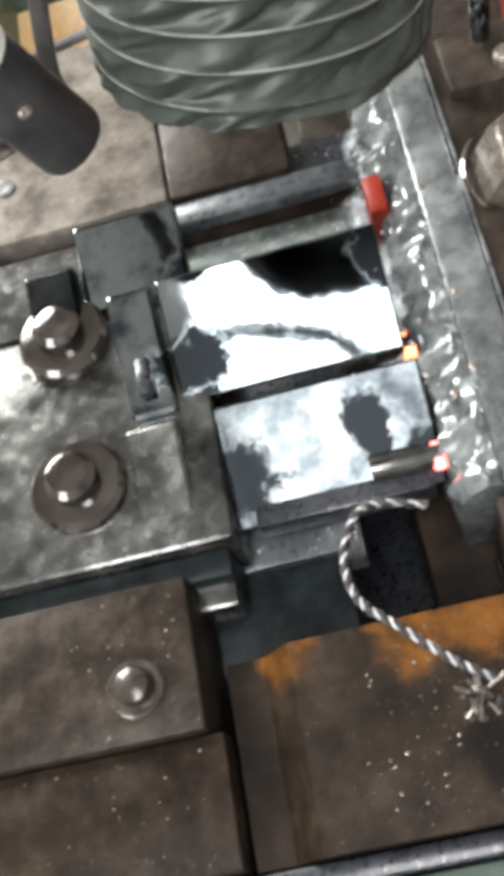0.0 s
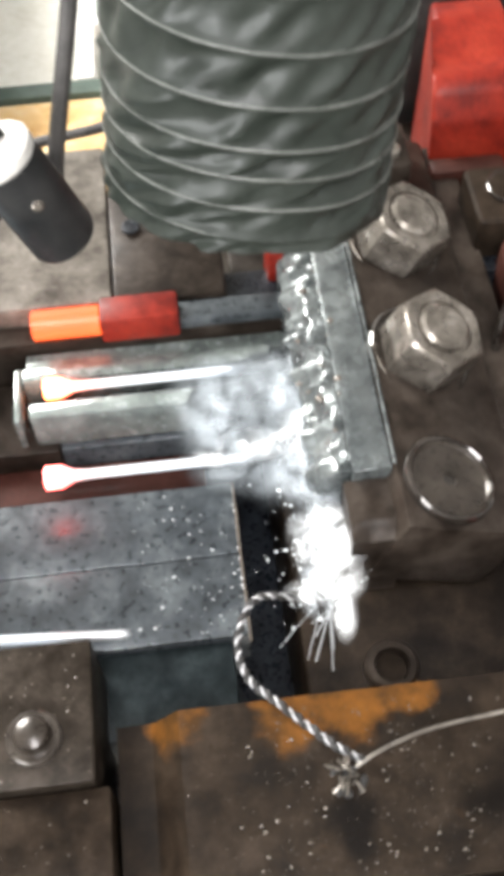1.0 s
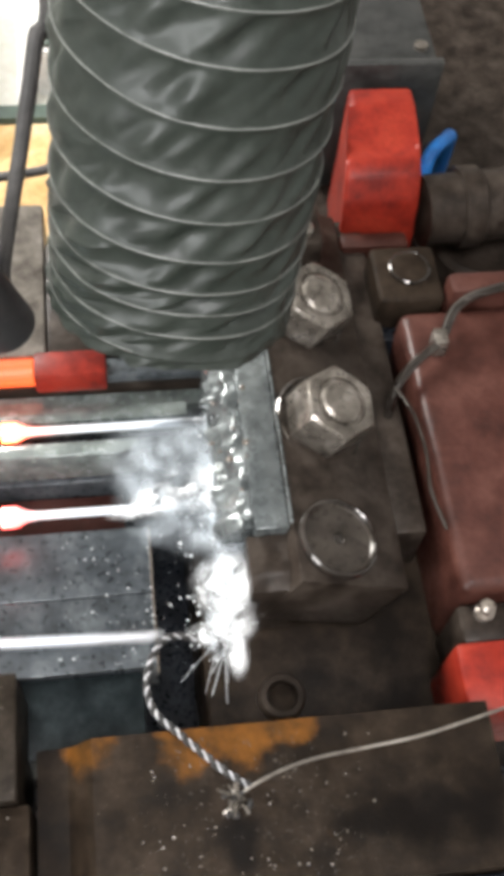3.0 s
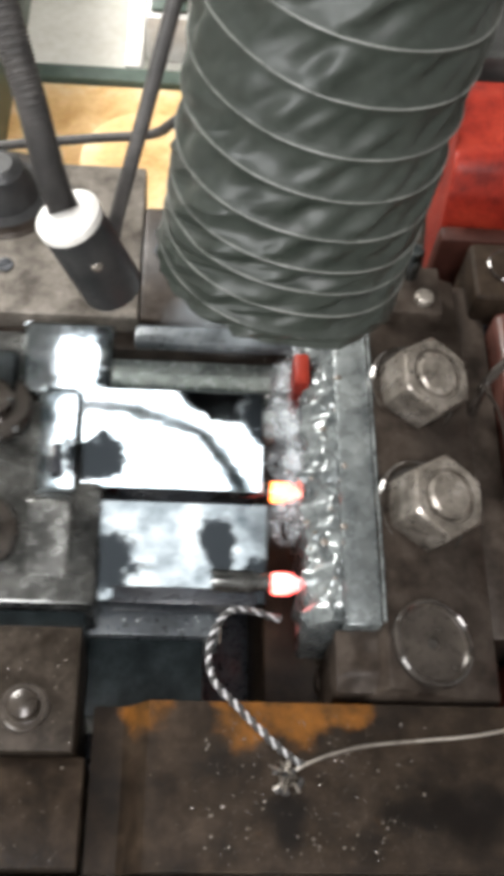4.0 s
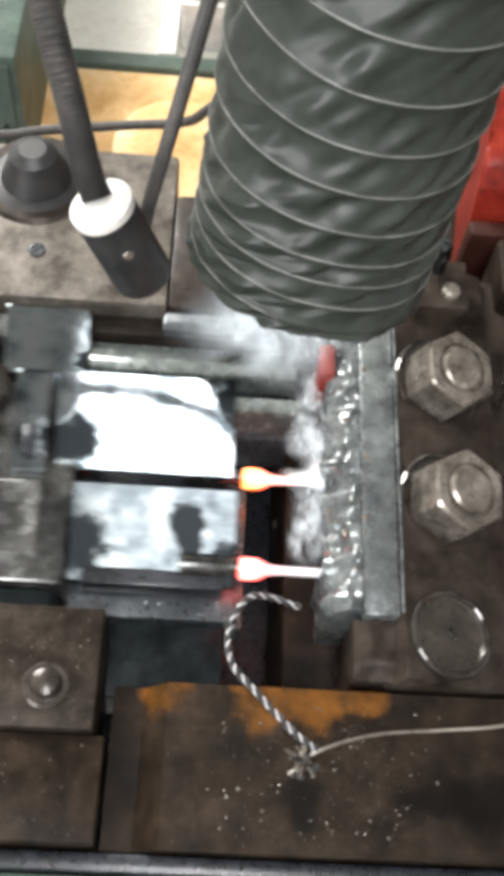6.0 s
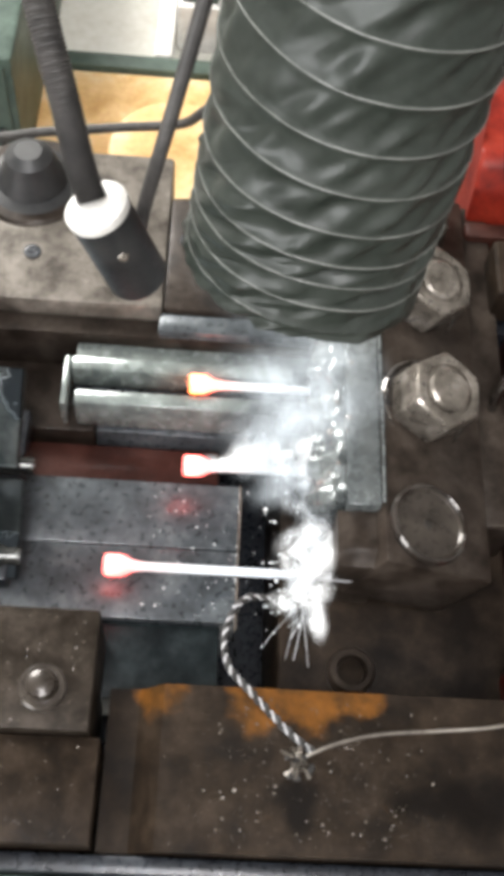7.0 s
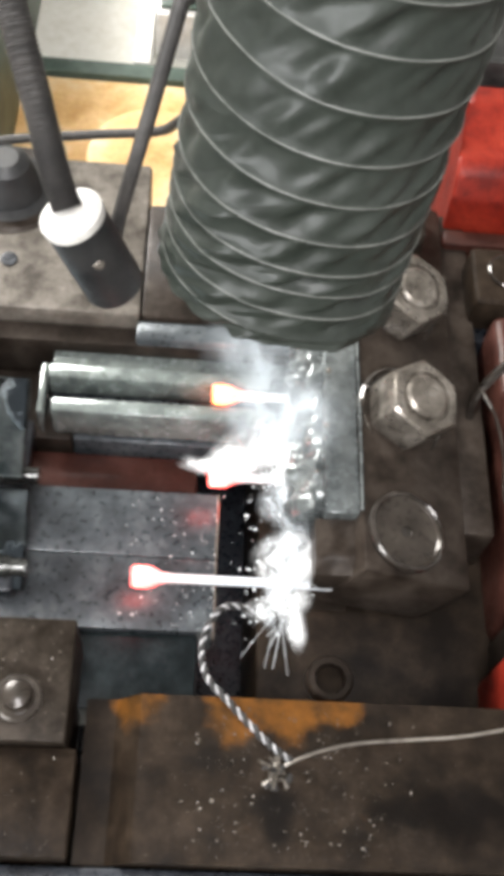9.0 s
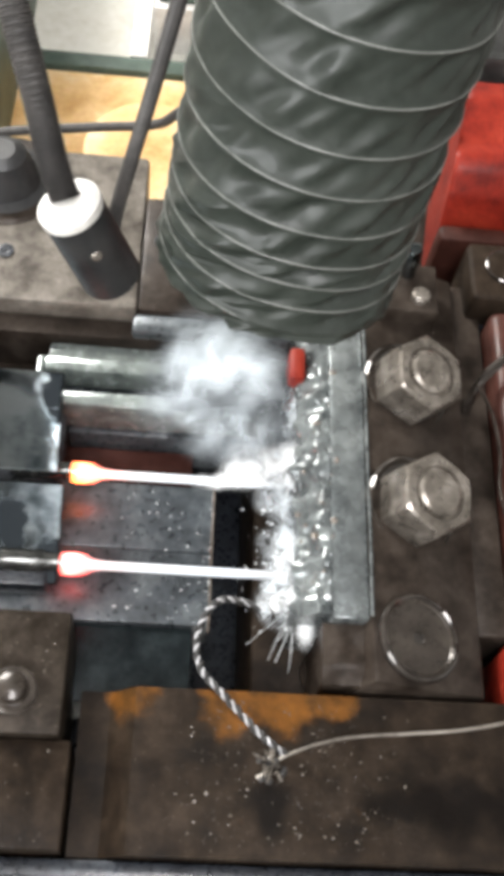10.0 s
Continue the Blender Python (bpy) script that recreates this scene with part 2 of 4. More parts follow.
def glow_material(name, stops, strength):
    """Steel that emits along its own x: stops of (place along the rod, colour)."""
    m = bpy.data.materials.new(name)
    m.use_nodes = True
    n, l = m.node_tree.nodes, m.node_tree.links
    b = n["Principled BSDF"]
    co = n.new("ShaderNodeTexCoord")
    sp = n.new("ShaderNodeSeparateXYZ")
    l.new(co.outputs["Object"], sp.inputs[0])
    no = n.new("ShaderNodeTexNoise")
    no.inputs["Scale"].default_value = 120
    l.new(co.outputs["Object"], no.inputs[0])
    ma = n.new("ShaderNodeMath")
    ma.operation, ma.inputs[1].default_value = "MULTIPLY_ADD", 0.02
    l.new(no.outputs[0], ma.inputs[0])
    l.new(sp.outputs[0], ma.inputs[2])
    mr = n.new("ShaderNodeMapRange")
    mr.inputs["From Min"].default_value, mr.inputs["From Max"].default_value = 0.0, 0.17
    l.new(ma.outputs[0], mr.inputs[0])
    ramp = n.new("ShaderNodeValToRGB")
    e = ramp.color_ramp.elements
    e[0].position, e[0].color = stops[0][0], (*stops[0][1], 1)
    e[1].position, e[1].color = stops[-1][0], (*stops[-1][1], 1)
    for p, c in stops[1:-1]:
        e.new(p).color = (*c, 1)
    l.new(mr.outputs[0], ramp.inputs[0])
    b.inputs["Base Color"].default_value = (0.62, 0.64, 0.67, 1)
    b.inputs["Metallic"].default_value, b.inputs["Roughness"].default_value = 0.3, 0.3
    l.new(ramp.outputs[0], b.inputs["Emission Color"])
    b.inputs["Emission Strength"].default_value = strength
    return m


# Grey stops past the head are emission standing in for light on the shank.
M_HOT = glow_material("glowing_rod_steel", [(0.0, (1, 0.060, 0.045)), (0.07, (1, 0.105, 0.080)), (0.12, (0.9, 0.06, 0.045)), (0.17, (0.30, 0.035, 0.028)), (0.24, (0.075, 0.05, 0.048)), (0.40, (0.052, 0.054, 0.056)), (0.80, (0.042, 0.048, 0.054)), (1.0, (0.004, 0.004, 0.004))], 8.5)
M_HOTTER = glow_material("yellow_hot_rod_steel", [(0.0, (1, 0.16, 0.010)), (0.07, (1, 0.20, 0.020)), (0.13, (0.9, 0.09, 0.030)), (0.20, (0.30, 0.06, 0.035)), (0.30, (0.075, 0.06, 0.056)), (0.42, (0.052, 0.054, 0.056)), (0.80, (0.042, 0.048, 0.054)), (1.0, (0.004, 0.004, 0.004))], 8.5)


M_BLANK = glow_material("orange_hot_blank", [(0.0, (1, 0.10, 0.008)), (0.5, (1, 0.16, 0.02)), (1.0, (0.8, 0.05, 0.01))], 1.7)
M_BLANK.node_tree.nodes["Principled BSDF"].inputs["Base Color"].default_value = (0.12, 0.08, 0.06, 1)


def cloud_material(name, colour, alpha, grain, contrast=(0.35, 0.62), rim=0.62, detail=5):
    """Steam or spray: thins out towards the rim of each sheet and is torn by noise."""
    m = bpy.data.materials.new(name)
    m.use_nodes = True
    n, l = m.node_tree.nodes, m.node_tree.links
    b = n["Principled BSDF"]
    b.inputs["Base Color"].default_value = (*colour, 1)
    b.inputs["Roughness"].default_value, b.inputs["Specular IOR Level"].default_value = 0.9, 0.1
    co = n.new("ShaderNodeTexCoord")
    mp = n.new("ShaderNodeMapping")
    mp.inputs["Location"].default_value, mp.inputs["Scale"].default_value = (-1, -1, 0), (2, 2, 0)
    l.new(co.outputs["Generated"], mp.inputs[0])
    gr = n.new("ShaderNodeTexGradient")
    gr.gradient_type = "SPHERICAL"
    l.new(mp.outputs[0], gr.inputs[0])
    fall = n.new("ShaderNodeMapRange")
    fall.interpolation_type = "SMOOTHSTEP"
    fall.inputs["From Min"].default_value, fall.inputs["From Max"].default_value = 0.0, rim
    l.new(gr.outputs["Fac"], fall.inputs[0])
    no = n.new("ShaderNodeTexNoise")
    no.inputs["Scale"].default_value, no.inputs["Detail"].default_value, no.inputs["Roughness"].default_value, no.inputs["Distortion"].default_value = grain, detail, 0.6, 0.8
    l.new(co.outputs["Object"], no.inputs[0])
    mr = n.new("ShaderNodeMapRange")
    mr.inputs["From Min"].default_value, mr.inputs["From Max"].default_value = contrast
    mr.inputs["To Min"].default_value, mr.inputs["To Max"].default_value = 0.0, alpha
    l.new(no.outputs[0], mr.inputs[0])
    mu = n.new("ShaderNodeMath")
    mu.operation = "MULTIPLY"
    l.new(fall.outputs[0], mu.inputs[0])
    l.new(mr.outputs[0], mu.inputs[1])
    l.new(mu.outputs[0], b.inputs["Alpha"])
    return m


M_STEAM = cloud_material("white_steam", (0.84, 0.93, 1.0), 0.58, 30, (0.32, 0.76), 0.95, 3)
M_BURST = cloud_material("white_water_burst", (0.97, 0.99, 1.0), 0.92, 46, (0.34, 0.62), 0.8)
M_MIST = cloud_material("white_water_mist", (0.88, 0.95, 1.0), 0.50, 70, (0.36, 0.66))
M_BEAD = bpy.data.materials.new("white_splash_beads")
M_BEAD.use_nodes = True
_b = M_BEAD.node_tree.nodes["Principled BSDF"]
_b.inputs["Base Color"].default_value = (0.6, 0.63, 0.64, 1)
_b.inputs["Roughness"].default_value = 0.15
M_WATER = bpy.data.materials.new("clear_water_drops")
M_WATER.use_nodes = True
_b = M_WATER.node_tree.nodes["Principled BSDF"]
_b.inputs["Base Color"].default_value = (0.12, 0.10, 0.08, 1)
_b.inputs["Roughness"].default_value, _b.inputs["Specular IOR Level"].default_value, _b.inputs["Coat Weight"].default_value = 0.05, 0.9, 1.0


# ---- building helpers ----
ORIGIN = {}


def thing(name, base, label, category, group="", kind=""):
    ob = new(name)
    ob.empty_display_size = 0.02
    ob.location = base
    ORIGIN[ob] = Vector(base)
    return tagged(ob, label, category, group, kind)


def part(name, bm, mat, parent=None, label="", smooth=True, crisp=True):
    """Links a bmesh, built in world places, as one mesh object under its thing or part."""
    me = bpy.data.meshes.new(name)
    base = ORIGIN.get(parent, Vector((0, 0, 0)))
    bmesh.ops.translate(bm, verts=bm.verts, vec=-base)
    bm.to_mesh(me)
    bm.free()
    me.materials.append(mat)
    for p in me.polygons:
        p.use_smooth = smooth
    if smooth and crisp:
        me.set_sharp_from_angle(angle=radians(25))
    ob = new(name, me)
    if parent is not None:
        ob.parent = parent
    ORIGIN[ob] = base
    if label:
        tagged(ob, label)
    return ob


def box(bm, x0, x1, y0, y1, z0, z1, bevel=0.0015, m=None, seg=2):
    made = bmesh.ops.create_cube(bm, size=1.0, matrix=Matrix.LocRotScale(((x0 + x1) / 2, (y0 + y1) / 2, (z0 + z1) / 2), None, (x1 - x0, y1 - y0, z1 - z0)))
    vs = made["verts"]
    if bevel:
        es = list({e for v in vs for e in v.link_edges})
        r = bmesh.ops.bevel(bm, geom=es, offset=bevel, segments=seg, affect="EDGES", profile=0.5)
        vs = list({v for v in r["verts"]} | {v for f in r["faces"] for v in f.verts})
        vs = list({v for v in bm.verts if v in set(vs)})
    if m is not None:
        bmesh.ops.transform(bm, matrix=m, verts=vs)
    return bm


def boxed(*a, **k):
    return box(bmesh.new(), *a, **k)


def lathe(profile, seg=32, m=None):
    """A turned body round z from (radius, height) pairs."""
    bm = bmesh.new()
    rings = []
    for r, z in profile:
        rings.append([bm.verts.new((r * math.cos(2 * math.pi * i / seg), r * math.sin(2 * math.pi * i / seg), z)) for i in range(seg)])
    for a, b in zip(rings, rings[1:]):
        for i in range(seg):
            bm.faces.new((a[i], a[(i + 1) % seg], b[(i + 1) % seg], b[i]))
    bm.faces.new(rings[0][::-1])
    bm.faces.new(rings[-1])
    if m is not None:
        bmesh.ops.transform(bm, matrix=m, verts=bm.verts)
    return bm


def smooth_path(points, n):
    """A Catmull-Rom line of n points through those given."""
    ps = [Vector(p) for p in points]
    ps = [2 * ps[0] - ps[1]] + ps + [2 * ps[-1] - ps[-2]]
    out = []
    for k in range(n):
        u = k / (n - 1) * (len(ps) - 3)
        i = min(int(u), len(ps) - 4)
        t = u - i
        a, b, c, d = ps[i:i + 4]
        out.append(0.5 * ((2 * b) + (c - a) * t + (2 * a - 5 * b + 4 * c - d) * t * t + (3 * b - a - 3 * c + d) * t ** 3))
    return out


def tube(points, radius, n=60, seg=12, bm=None, swell=None, cap=True):
    """A hose along a smooth line; swell(u, angle) gives a factor on its radius."""
    bm = bm or bmesh.new()
    ps = smooth_path(points, n)
    up = Vector((0.3, 0.2, 0.93)).normalized()
    rings = []
    for k, p in enumerate(ps):
        d = (ps[min(k + 1, n - 1)] - ps[max(k - 1, 0)]).normalized()
        up = (up - d * up.dot(d)).normalized()
        side = d.cross(up)
        ring = []
        for i in range(seg):
            a = 2 * math.pi * i / seg
            r = radius * (swell(k / (n - 1), a) if swell else 1)
            ring.append(bm.verts.new(p + side * (r * math.cos(a)) + up * (r * math.sin(a))))
        rings.append(ring)
    for a, b in zip(rings, rings[1:]):
        for i in range(seg):
            bm.faces.new((a[i], a[(i + 1) % seg], b[(i + 1) % seg], b[i]))
    if cap:
        bm.faces.new(rings[0][::-1])
        bm.faces.new(rings[-1])
    return bm


def rough_up(bm, amount, scale, seed=0.0):
    """Worn, hand-cast unevenness of a surface."""
    for v in bm.verts:
        v.co += noise.noise_vector(v.co * scale + Vector((seed, seed * 2, 0))) * amount
    return bm


def slab_grid(x0, x1, y0, y1, z, thick, nx, ny, height):
    """A thick slab whose top follows height(x, y)."""
    bm = bmesh.new()
    top = [[bm.verts.new((x0 + (x1 - x0) * i / nx, y0 + (y1 - y0) * j / ny, z + height(x0 + (x1 - x0) * i / nx, y0 + (y1 - y0) * j / ny))) for j in range(ny + 1)] for i in range(nx + 1)]
    bot = [[bm.verts.new((v.co.x, v.co.y, z - thick)) if i in (0, nx) or j in (0, ny) else None for j, v in enumerate(r)] for i, r in enumerate(top)]
    for i in range(nx):
        for j in range(ny):
            bm.faces.new((top[i][j], top[i + 1][j], top[i + 1][j + 1], top[i][j + 1]))
    for i in range(nx):
        bm.faces.new((top[i][0], bot[i][0], bot[i + 1][0], top[i + 1][0]))
        bm.faces.new((top[i + 1][ny], bot[i + 1][ny], bot[i][ny], top[i][ny]))
    for j in range(ny):
        bm.faces.new((top[0][j + 1], bot[0][j + 1], bot[0][j], top[0][j]))
        bm.faces.new((top[nx][j], bot[nx][j], bot[nx][j + 1], top[nx][j + 1]))
    bm.faces.new((bot[0][0], bot[0][ny], bot[nx][ny], bot[nx][0]))
    return bm


def hex_bolt(parent, place, across, height, lean=None, turn=0.0, label=""):
    """A hexagon bolt head on its round washer; lean is a rotation matrix."""
    m = Matrix.Translation(place) @ (lean or Matrix()) @ Matrix.Rotation(radians(turn), 4, "Z")
    r = across / 2
    seg = 48

    def hexr(a):
        k = (a + math.pi / 6) % (math.pi / 3) - math.pi / 6
        return r / math.cos(k) * 0.985
    bm = bmesh.new()
    rings = []
    for f, z, rd in ((1, 0, 0), (1, height * 0.88, 0), (0.975, height * 0.95, 0.15), (0.93, height * 0.99, 0.5), (0.72, height, 1.0), (0.68, height * 0.94, 1.0), (0.64, height * 0.94, 1.0), (0.60, height * 1.02, 1.0), (0.52, height * 1.06, 1.0), (0.30, height * 1.07, 1.0)):
        ring = []
        for i in range(seg):
            a = 2 * math.pi * i / seg
            q = f * ((1 - rd) * hexr(a) + rd * r)
            ring.append(bm.verts.new((q * math.cos(a), q * math.sin(a), z)))
        rings.append(ring)
    for a, b in zip(rings, rings[1:]):
        for i in range(seg):
            bm.faces.new((a[i], a[(i + 1) % seg], b[(i + 1) % seg], b[i]))
    bm.faces.new(rings[0][::-1])
    bm.faces.new(rings[-1])
    bmesh.ops.transform(bm, matrix=m, verts=bm.verts)
    head = part("hex_bolt", bm, M_BOLT, parent, label or "oily hexagon bolt head")
    w = lathe([(r * 1.34, -height * 0.16), (r * 1.36, -height * 0.06), (r * 1.34, height * 0.04), (r * 1.28, height * 0.09), (r * 1.21, height * 0.07), (r * 1.16, height * 0.03), (r * 0.9, height * 0.03)], 40, m)
    part("washer", w, M_RIM, head, "wet glistening washer")
    return head


def socket_bolt(parent, place, radius, lean=None, height=0.008):
    """A round cap screw, its socket sunk in the middle."""
    m = Matrix.Translation(place) @ (lean or Matrix())
    bm = lathe([(radius, 0), (radius, height * 0.55), (radius * 0.985, height * 0.8), (radius * 0.955, height), (radius * 0.93, height), (radius * 0.88, height * 0.75), (radius * 0.16, height * 0.75), (radius * 0.14, height * 0.5), (radius * 0.05, height * 0.45)], 44, m)
    screw = part("cap_screw", bm, M_DISC, parent, "round oily cap screw")
    rim = lathe([(radius * 1.00, 0), (radius * 1.09, height * 0.3), (radius * 1.10, height * 0.7), (radius * 1.085, height * 1.0), (radius * 1.05, height * 1.25), (radius * 1.00, height * 1.34), (radius * 0.96, height * 1.2), (radius * 0.935, height * 0.9), (radius * 0.93, height * 0.5)], 44, m)
    part("rim", rim, M_RIM, screw, "wet glistening rim")
    return screw


def droplets(name, parent, mat, n, place, size, seed, flat=0.55, label=""):
    """Beads of water on a surface; place(rng) gives where, size(rng) how big."""
    rng = random.Random(seed)
    vs, fs = [], []
    for _ in range(n):
        p, s = Vector(place(rng)), size(rng)
        k = len(vs)
        sx, sy, a = rng.uniform(0.7, 1.5), rng.uniform(0.7, 1.3), rng.uniform(0, 6.3)
        for lev, (rr, zz) in enumerate(((1, 0), (0.8, 0.6), (0.4, 0.92))):
            for i in range(7):
                t = a + 2 * math.pi * i / 7
                vs.append((p.x + s * rr * sx * math.cos(t), p.y + s * rr * sy * math.sin(t), p.z + s * zz * flat))
        vs.append((p.x, p.y, p.z + s * flat))
        for lev in range(2):
            for i in range(7):
                fs.append((k + lev * 7 + i, k + lev * 7 + (i + 1) % 7, k + (lev + 1) * 7 + (i + 1) % 7, k + (lev + 1) * 7 + i))
        for i in range(7):
            fs.append((k + 14 + i, k + 14 + (i + 1) % 7, k + 21))
    me = bpy.data.meshes.new(name)
    base = ORIGIN.get(parent, Vector((0, 0, 0)))
    me.from_pydata([tuple(Vector(v) - base) for v in vs], [], fs)
    me.materials.append(mat)
    for p in me.polygons:
        p.use_smooth = True
    ob = new(name, me)
    if parent is not None:
        ob.parent = parent
    return tagged(ob, label, kind="stuff")


def lump_cloud(n, place, size, seed, rough=0.35, sub=1):
    """Many uneven little blobs in one mesh: spray or steam."""
    rng = random.Random(seed)
    bm = bmesh.new()
    for _ in range(n):
        p, s = Vector(place(rng)), size(rng)
        q = Matrix.LocRotScale(p, Euler((rng.uniform(0, 6), rng.uniform(0, 6), rng.uniform(0, 6))), (s * rng.uniform(0.7, 1.5), s * rng.uniform(0.6, 1.1), s * rng.uniform(0.5, 1.0)))
        vs = bmesh.ops.create_icosphere(bm, subdivisions=sub, radius=1.0, matrix=q)["verts"]
        for v in vs:
            v.co += noise.noise_vector(v.co * (0.8 / max(s, 1e-4)) + Vector((seed, 0, 0))) * (s * rough)
    return bm


# ---- the workshop round the machine; unseen walls and ceiling added to bounce light ----
def build_workshop():
    tagged(part("floor", boxed(-3, 3, -2.5, 3.5, -0.95, -0.85, 0), M_FLOOR), kind="structure")
    tagged(part("wall_south", boxed(-3, 3, -2.6, -2.5, -0.95, 3.1, 0), M_WALL), kind="structure")
    tagged(part("wall_north", boxed(-3, 3, 3.5, 3.6, -0.95, 3.1, 0), M_WALL), kind="structure")
    tagged(part("wall_west", boxed(-3.1, -3, -2.5, 3.5, -0.95, 3.1, 0), M_WALL), kind="structure")
    tagged(part("wall_east", boxed(3, 3.1, -2.5, 3.5, -0.95, 3.1, 0), M_WALL), kind="structure")
    bm = bmesh.new()
    box(bm, -3.1, -0.42, -2.6, 3.6, 3.1, 3.2, 0)
    box(bm, 0.48, 3.1, -2.6, 3.6, 3.1, 3.2, 0)
    box(bm, -0.42, 0.48, -2.6, -2.07, 3.1, 3.2, 0)
    box(bm, -0.42, 0.48, -0.33, 3.6, 3.1, 3.2, 0)
    tagged(part("ceiling", bm, M_WALL), kind="structure")


# ---- the machine's fixed bed ----
def build_bed():
    bed = thing("machine_bed", (0.1, 0.0, -0.4), "oily brown cast machine bed with a deep wet pit", "machine")
    def top(x, y):
        e = min(1.0, max(0.0, (0.040 - x) / 0.022))
        return -0.020 * e * e * (3 - 2 * e) + noise.noise(Vector((x * 30, y * 30, 0))) * 0.0007
    part("front_plate", slab_grid(-0.002, 0.32, -0.112, 0.0, 0.0, 0.10, 90, 40, top), M_FRONT, bed, "oily brown plate with orange rust along its edge and beads of water")
    part("front_rim", boxed(-0.3, 0.5, -0.126, -0.1135, -0.09, -0.012, 0.003), M_PIT, bed, "black front rim")
    part("front_apron", boxed(-0.3, 0.5, -0.30, -0.127, -0.12, -0.02, 0.004), M_GREEN, bed, "grey-green painted apron")
    # the pit: far wall, floor and the splashed way on which the ram runs
    part("pit_floor", boxed(-0.40, 0.45, -0.02, 0.34, -0.30, -0.26, 0), M_PIT, bed)
    part("pit_wall", boxed(-0.40, 0.45, 0.335, 0.36, -0.26, -0.02, 0.002), M_PIT, bed)
    part("ram_way", rough_up(boxed(-0.42, 0.088, 0.0655, 0.1265, -0.10, -0.056, 0.0012), 0.0004, 60), M_BED, bed, "splashed grey steel way")
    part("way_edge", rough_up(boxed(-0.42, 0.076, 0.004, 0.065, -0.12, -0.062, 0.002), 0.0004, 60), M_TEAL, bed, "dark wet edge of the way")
    part("ram_way", rough_up(boxed(-0.42, 0.088, 0.1272, 0.186, -0.10, -0.0553, 0.0012), 0.0004, 60), M_BED, bed, "splashed grey steel way")
    # thin glossy tube added to draw the highlight on the way's edge
    part("way_glint", tube([(0.0882, 0.060, -0.0565), (0.0884, 0.09, -0.0558), (0.0881, 0.13, -0.0555), (0.0884, 0.17, -0.0553), (0.0882, 0.186, -0.0555)], 0.0011, 40, 8), M_SHINE, bed, "shiny strip added as the way's edge highlight")
    droplets("beaded_water", bed, M_BEAD, 170, lambda r: (0.088 - 0.075 * r.random() ** 2, r.uniform(0.068, 0.184), -0.0555), lambda r: 0.0002 + 0.0009 * r.random() ** 3, 21, label="splashed beads of water on the way")
    part("way_channel", boxed(-0.42, 0.07, 0.188, 0.234, -0.12, -0.085, 0.003), M_MAROON, bed, "dark red-brown channel")
    part("way_step", boxed(-0.42, -0.0405, 0.236, 0.304, -0.12, -0.066, 0.003), M_WEDGE, bed)
    part("wet_step", rough_up(boxed(-0.040, 0.146, 0.2365, 0.2874, -0.12, -0.0655, 0.003), 0.0005, 60), M_BED, bed, "wet blue-grey step under the duct")
    part("wet_step", rough_up(boxed(-0.060, 0.146, 0.2878, 0.304, -0.12, -0.030, 0.002), 0.0004, 60), M_GUIDE, bed, "pale wet ledge beside the feed guide")
    part("wet_ledge", rough_up(boxed(0.010, 0.146, 0.3045, 0.3246, -0.018, -0.006, 0.003), 0.0004, 60), M_BED, bed, "wet grey ledge under the duct")
    part("die_seat", boxed(0.125, 0.45, 0.006, 0.334, -0.26, -0.088, 0.003), M_PLATE, bed)
    part("socket_lug", lathe([(0.019, 0.0), (0.019, 0.009), (0.017, 0.0115), (0.0125, 0.0115), (0.0115, 0.002)], 32, pose(0.184, 0.040, -0.0885)), M_WEDGE, bed, "wet steel lug with a black hole")
    part("lug_hole", lathe([(0.0114, 0.0), (0.0110, 0.003), (0.004, 0.0032)], 24, pose(0.184, 0.040, -0.0862)), M_PLATE, bed)
    part("rear_deck", rough_up(boxed(-0.45, 0.012, 0.325, 0.498, -0.10, 0.0, 0.004), 0.0006, 40), M_DECK, bed, "worn grey cast rear deck")
    part("rear_deck", rough_up(boxed(0.0125, 0.10, 0.325, 0.452, -0.10, -0.002, 0.004), 0.0006, 40), M_WEDGE, bed, "dark oily end of the rear deck")
    part("rear_ledge", boxed(-0.45, 0.30, 0.305, 0.3245, -0.10, -0.018, 0.003), M_WEDGE, bed)
    for x, y in ((-0.105, 0.375), (0.03, 0.40)):
        part("bolt_hole", lathe([(0.0075, 0.0), (0.0075, 0.0012), (0.005, 0.0014), (0.0045, 0.0006)], 20, pose(x, y, 0.0004)), M_PIT, bed)
    def spot(r):
        x = r.choice((0.09, 0.115, 0.17, 0.19)) + r.gauss(0, 0.024)
        y = r.uniform(-0.108, -0.006)
        x = min(max(x, 0.04), 0.31)
        return (x, y, top(x, y) + 0.0002)
    droplets("beaded_water", bed, M_WATER, 420, spot, lambda r: 0.00025 + 0.0007 * r.random() ** 4, 7, label="beads of water on the oily plate")


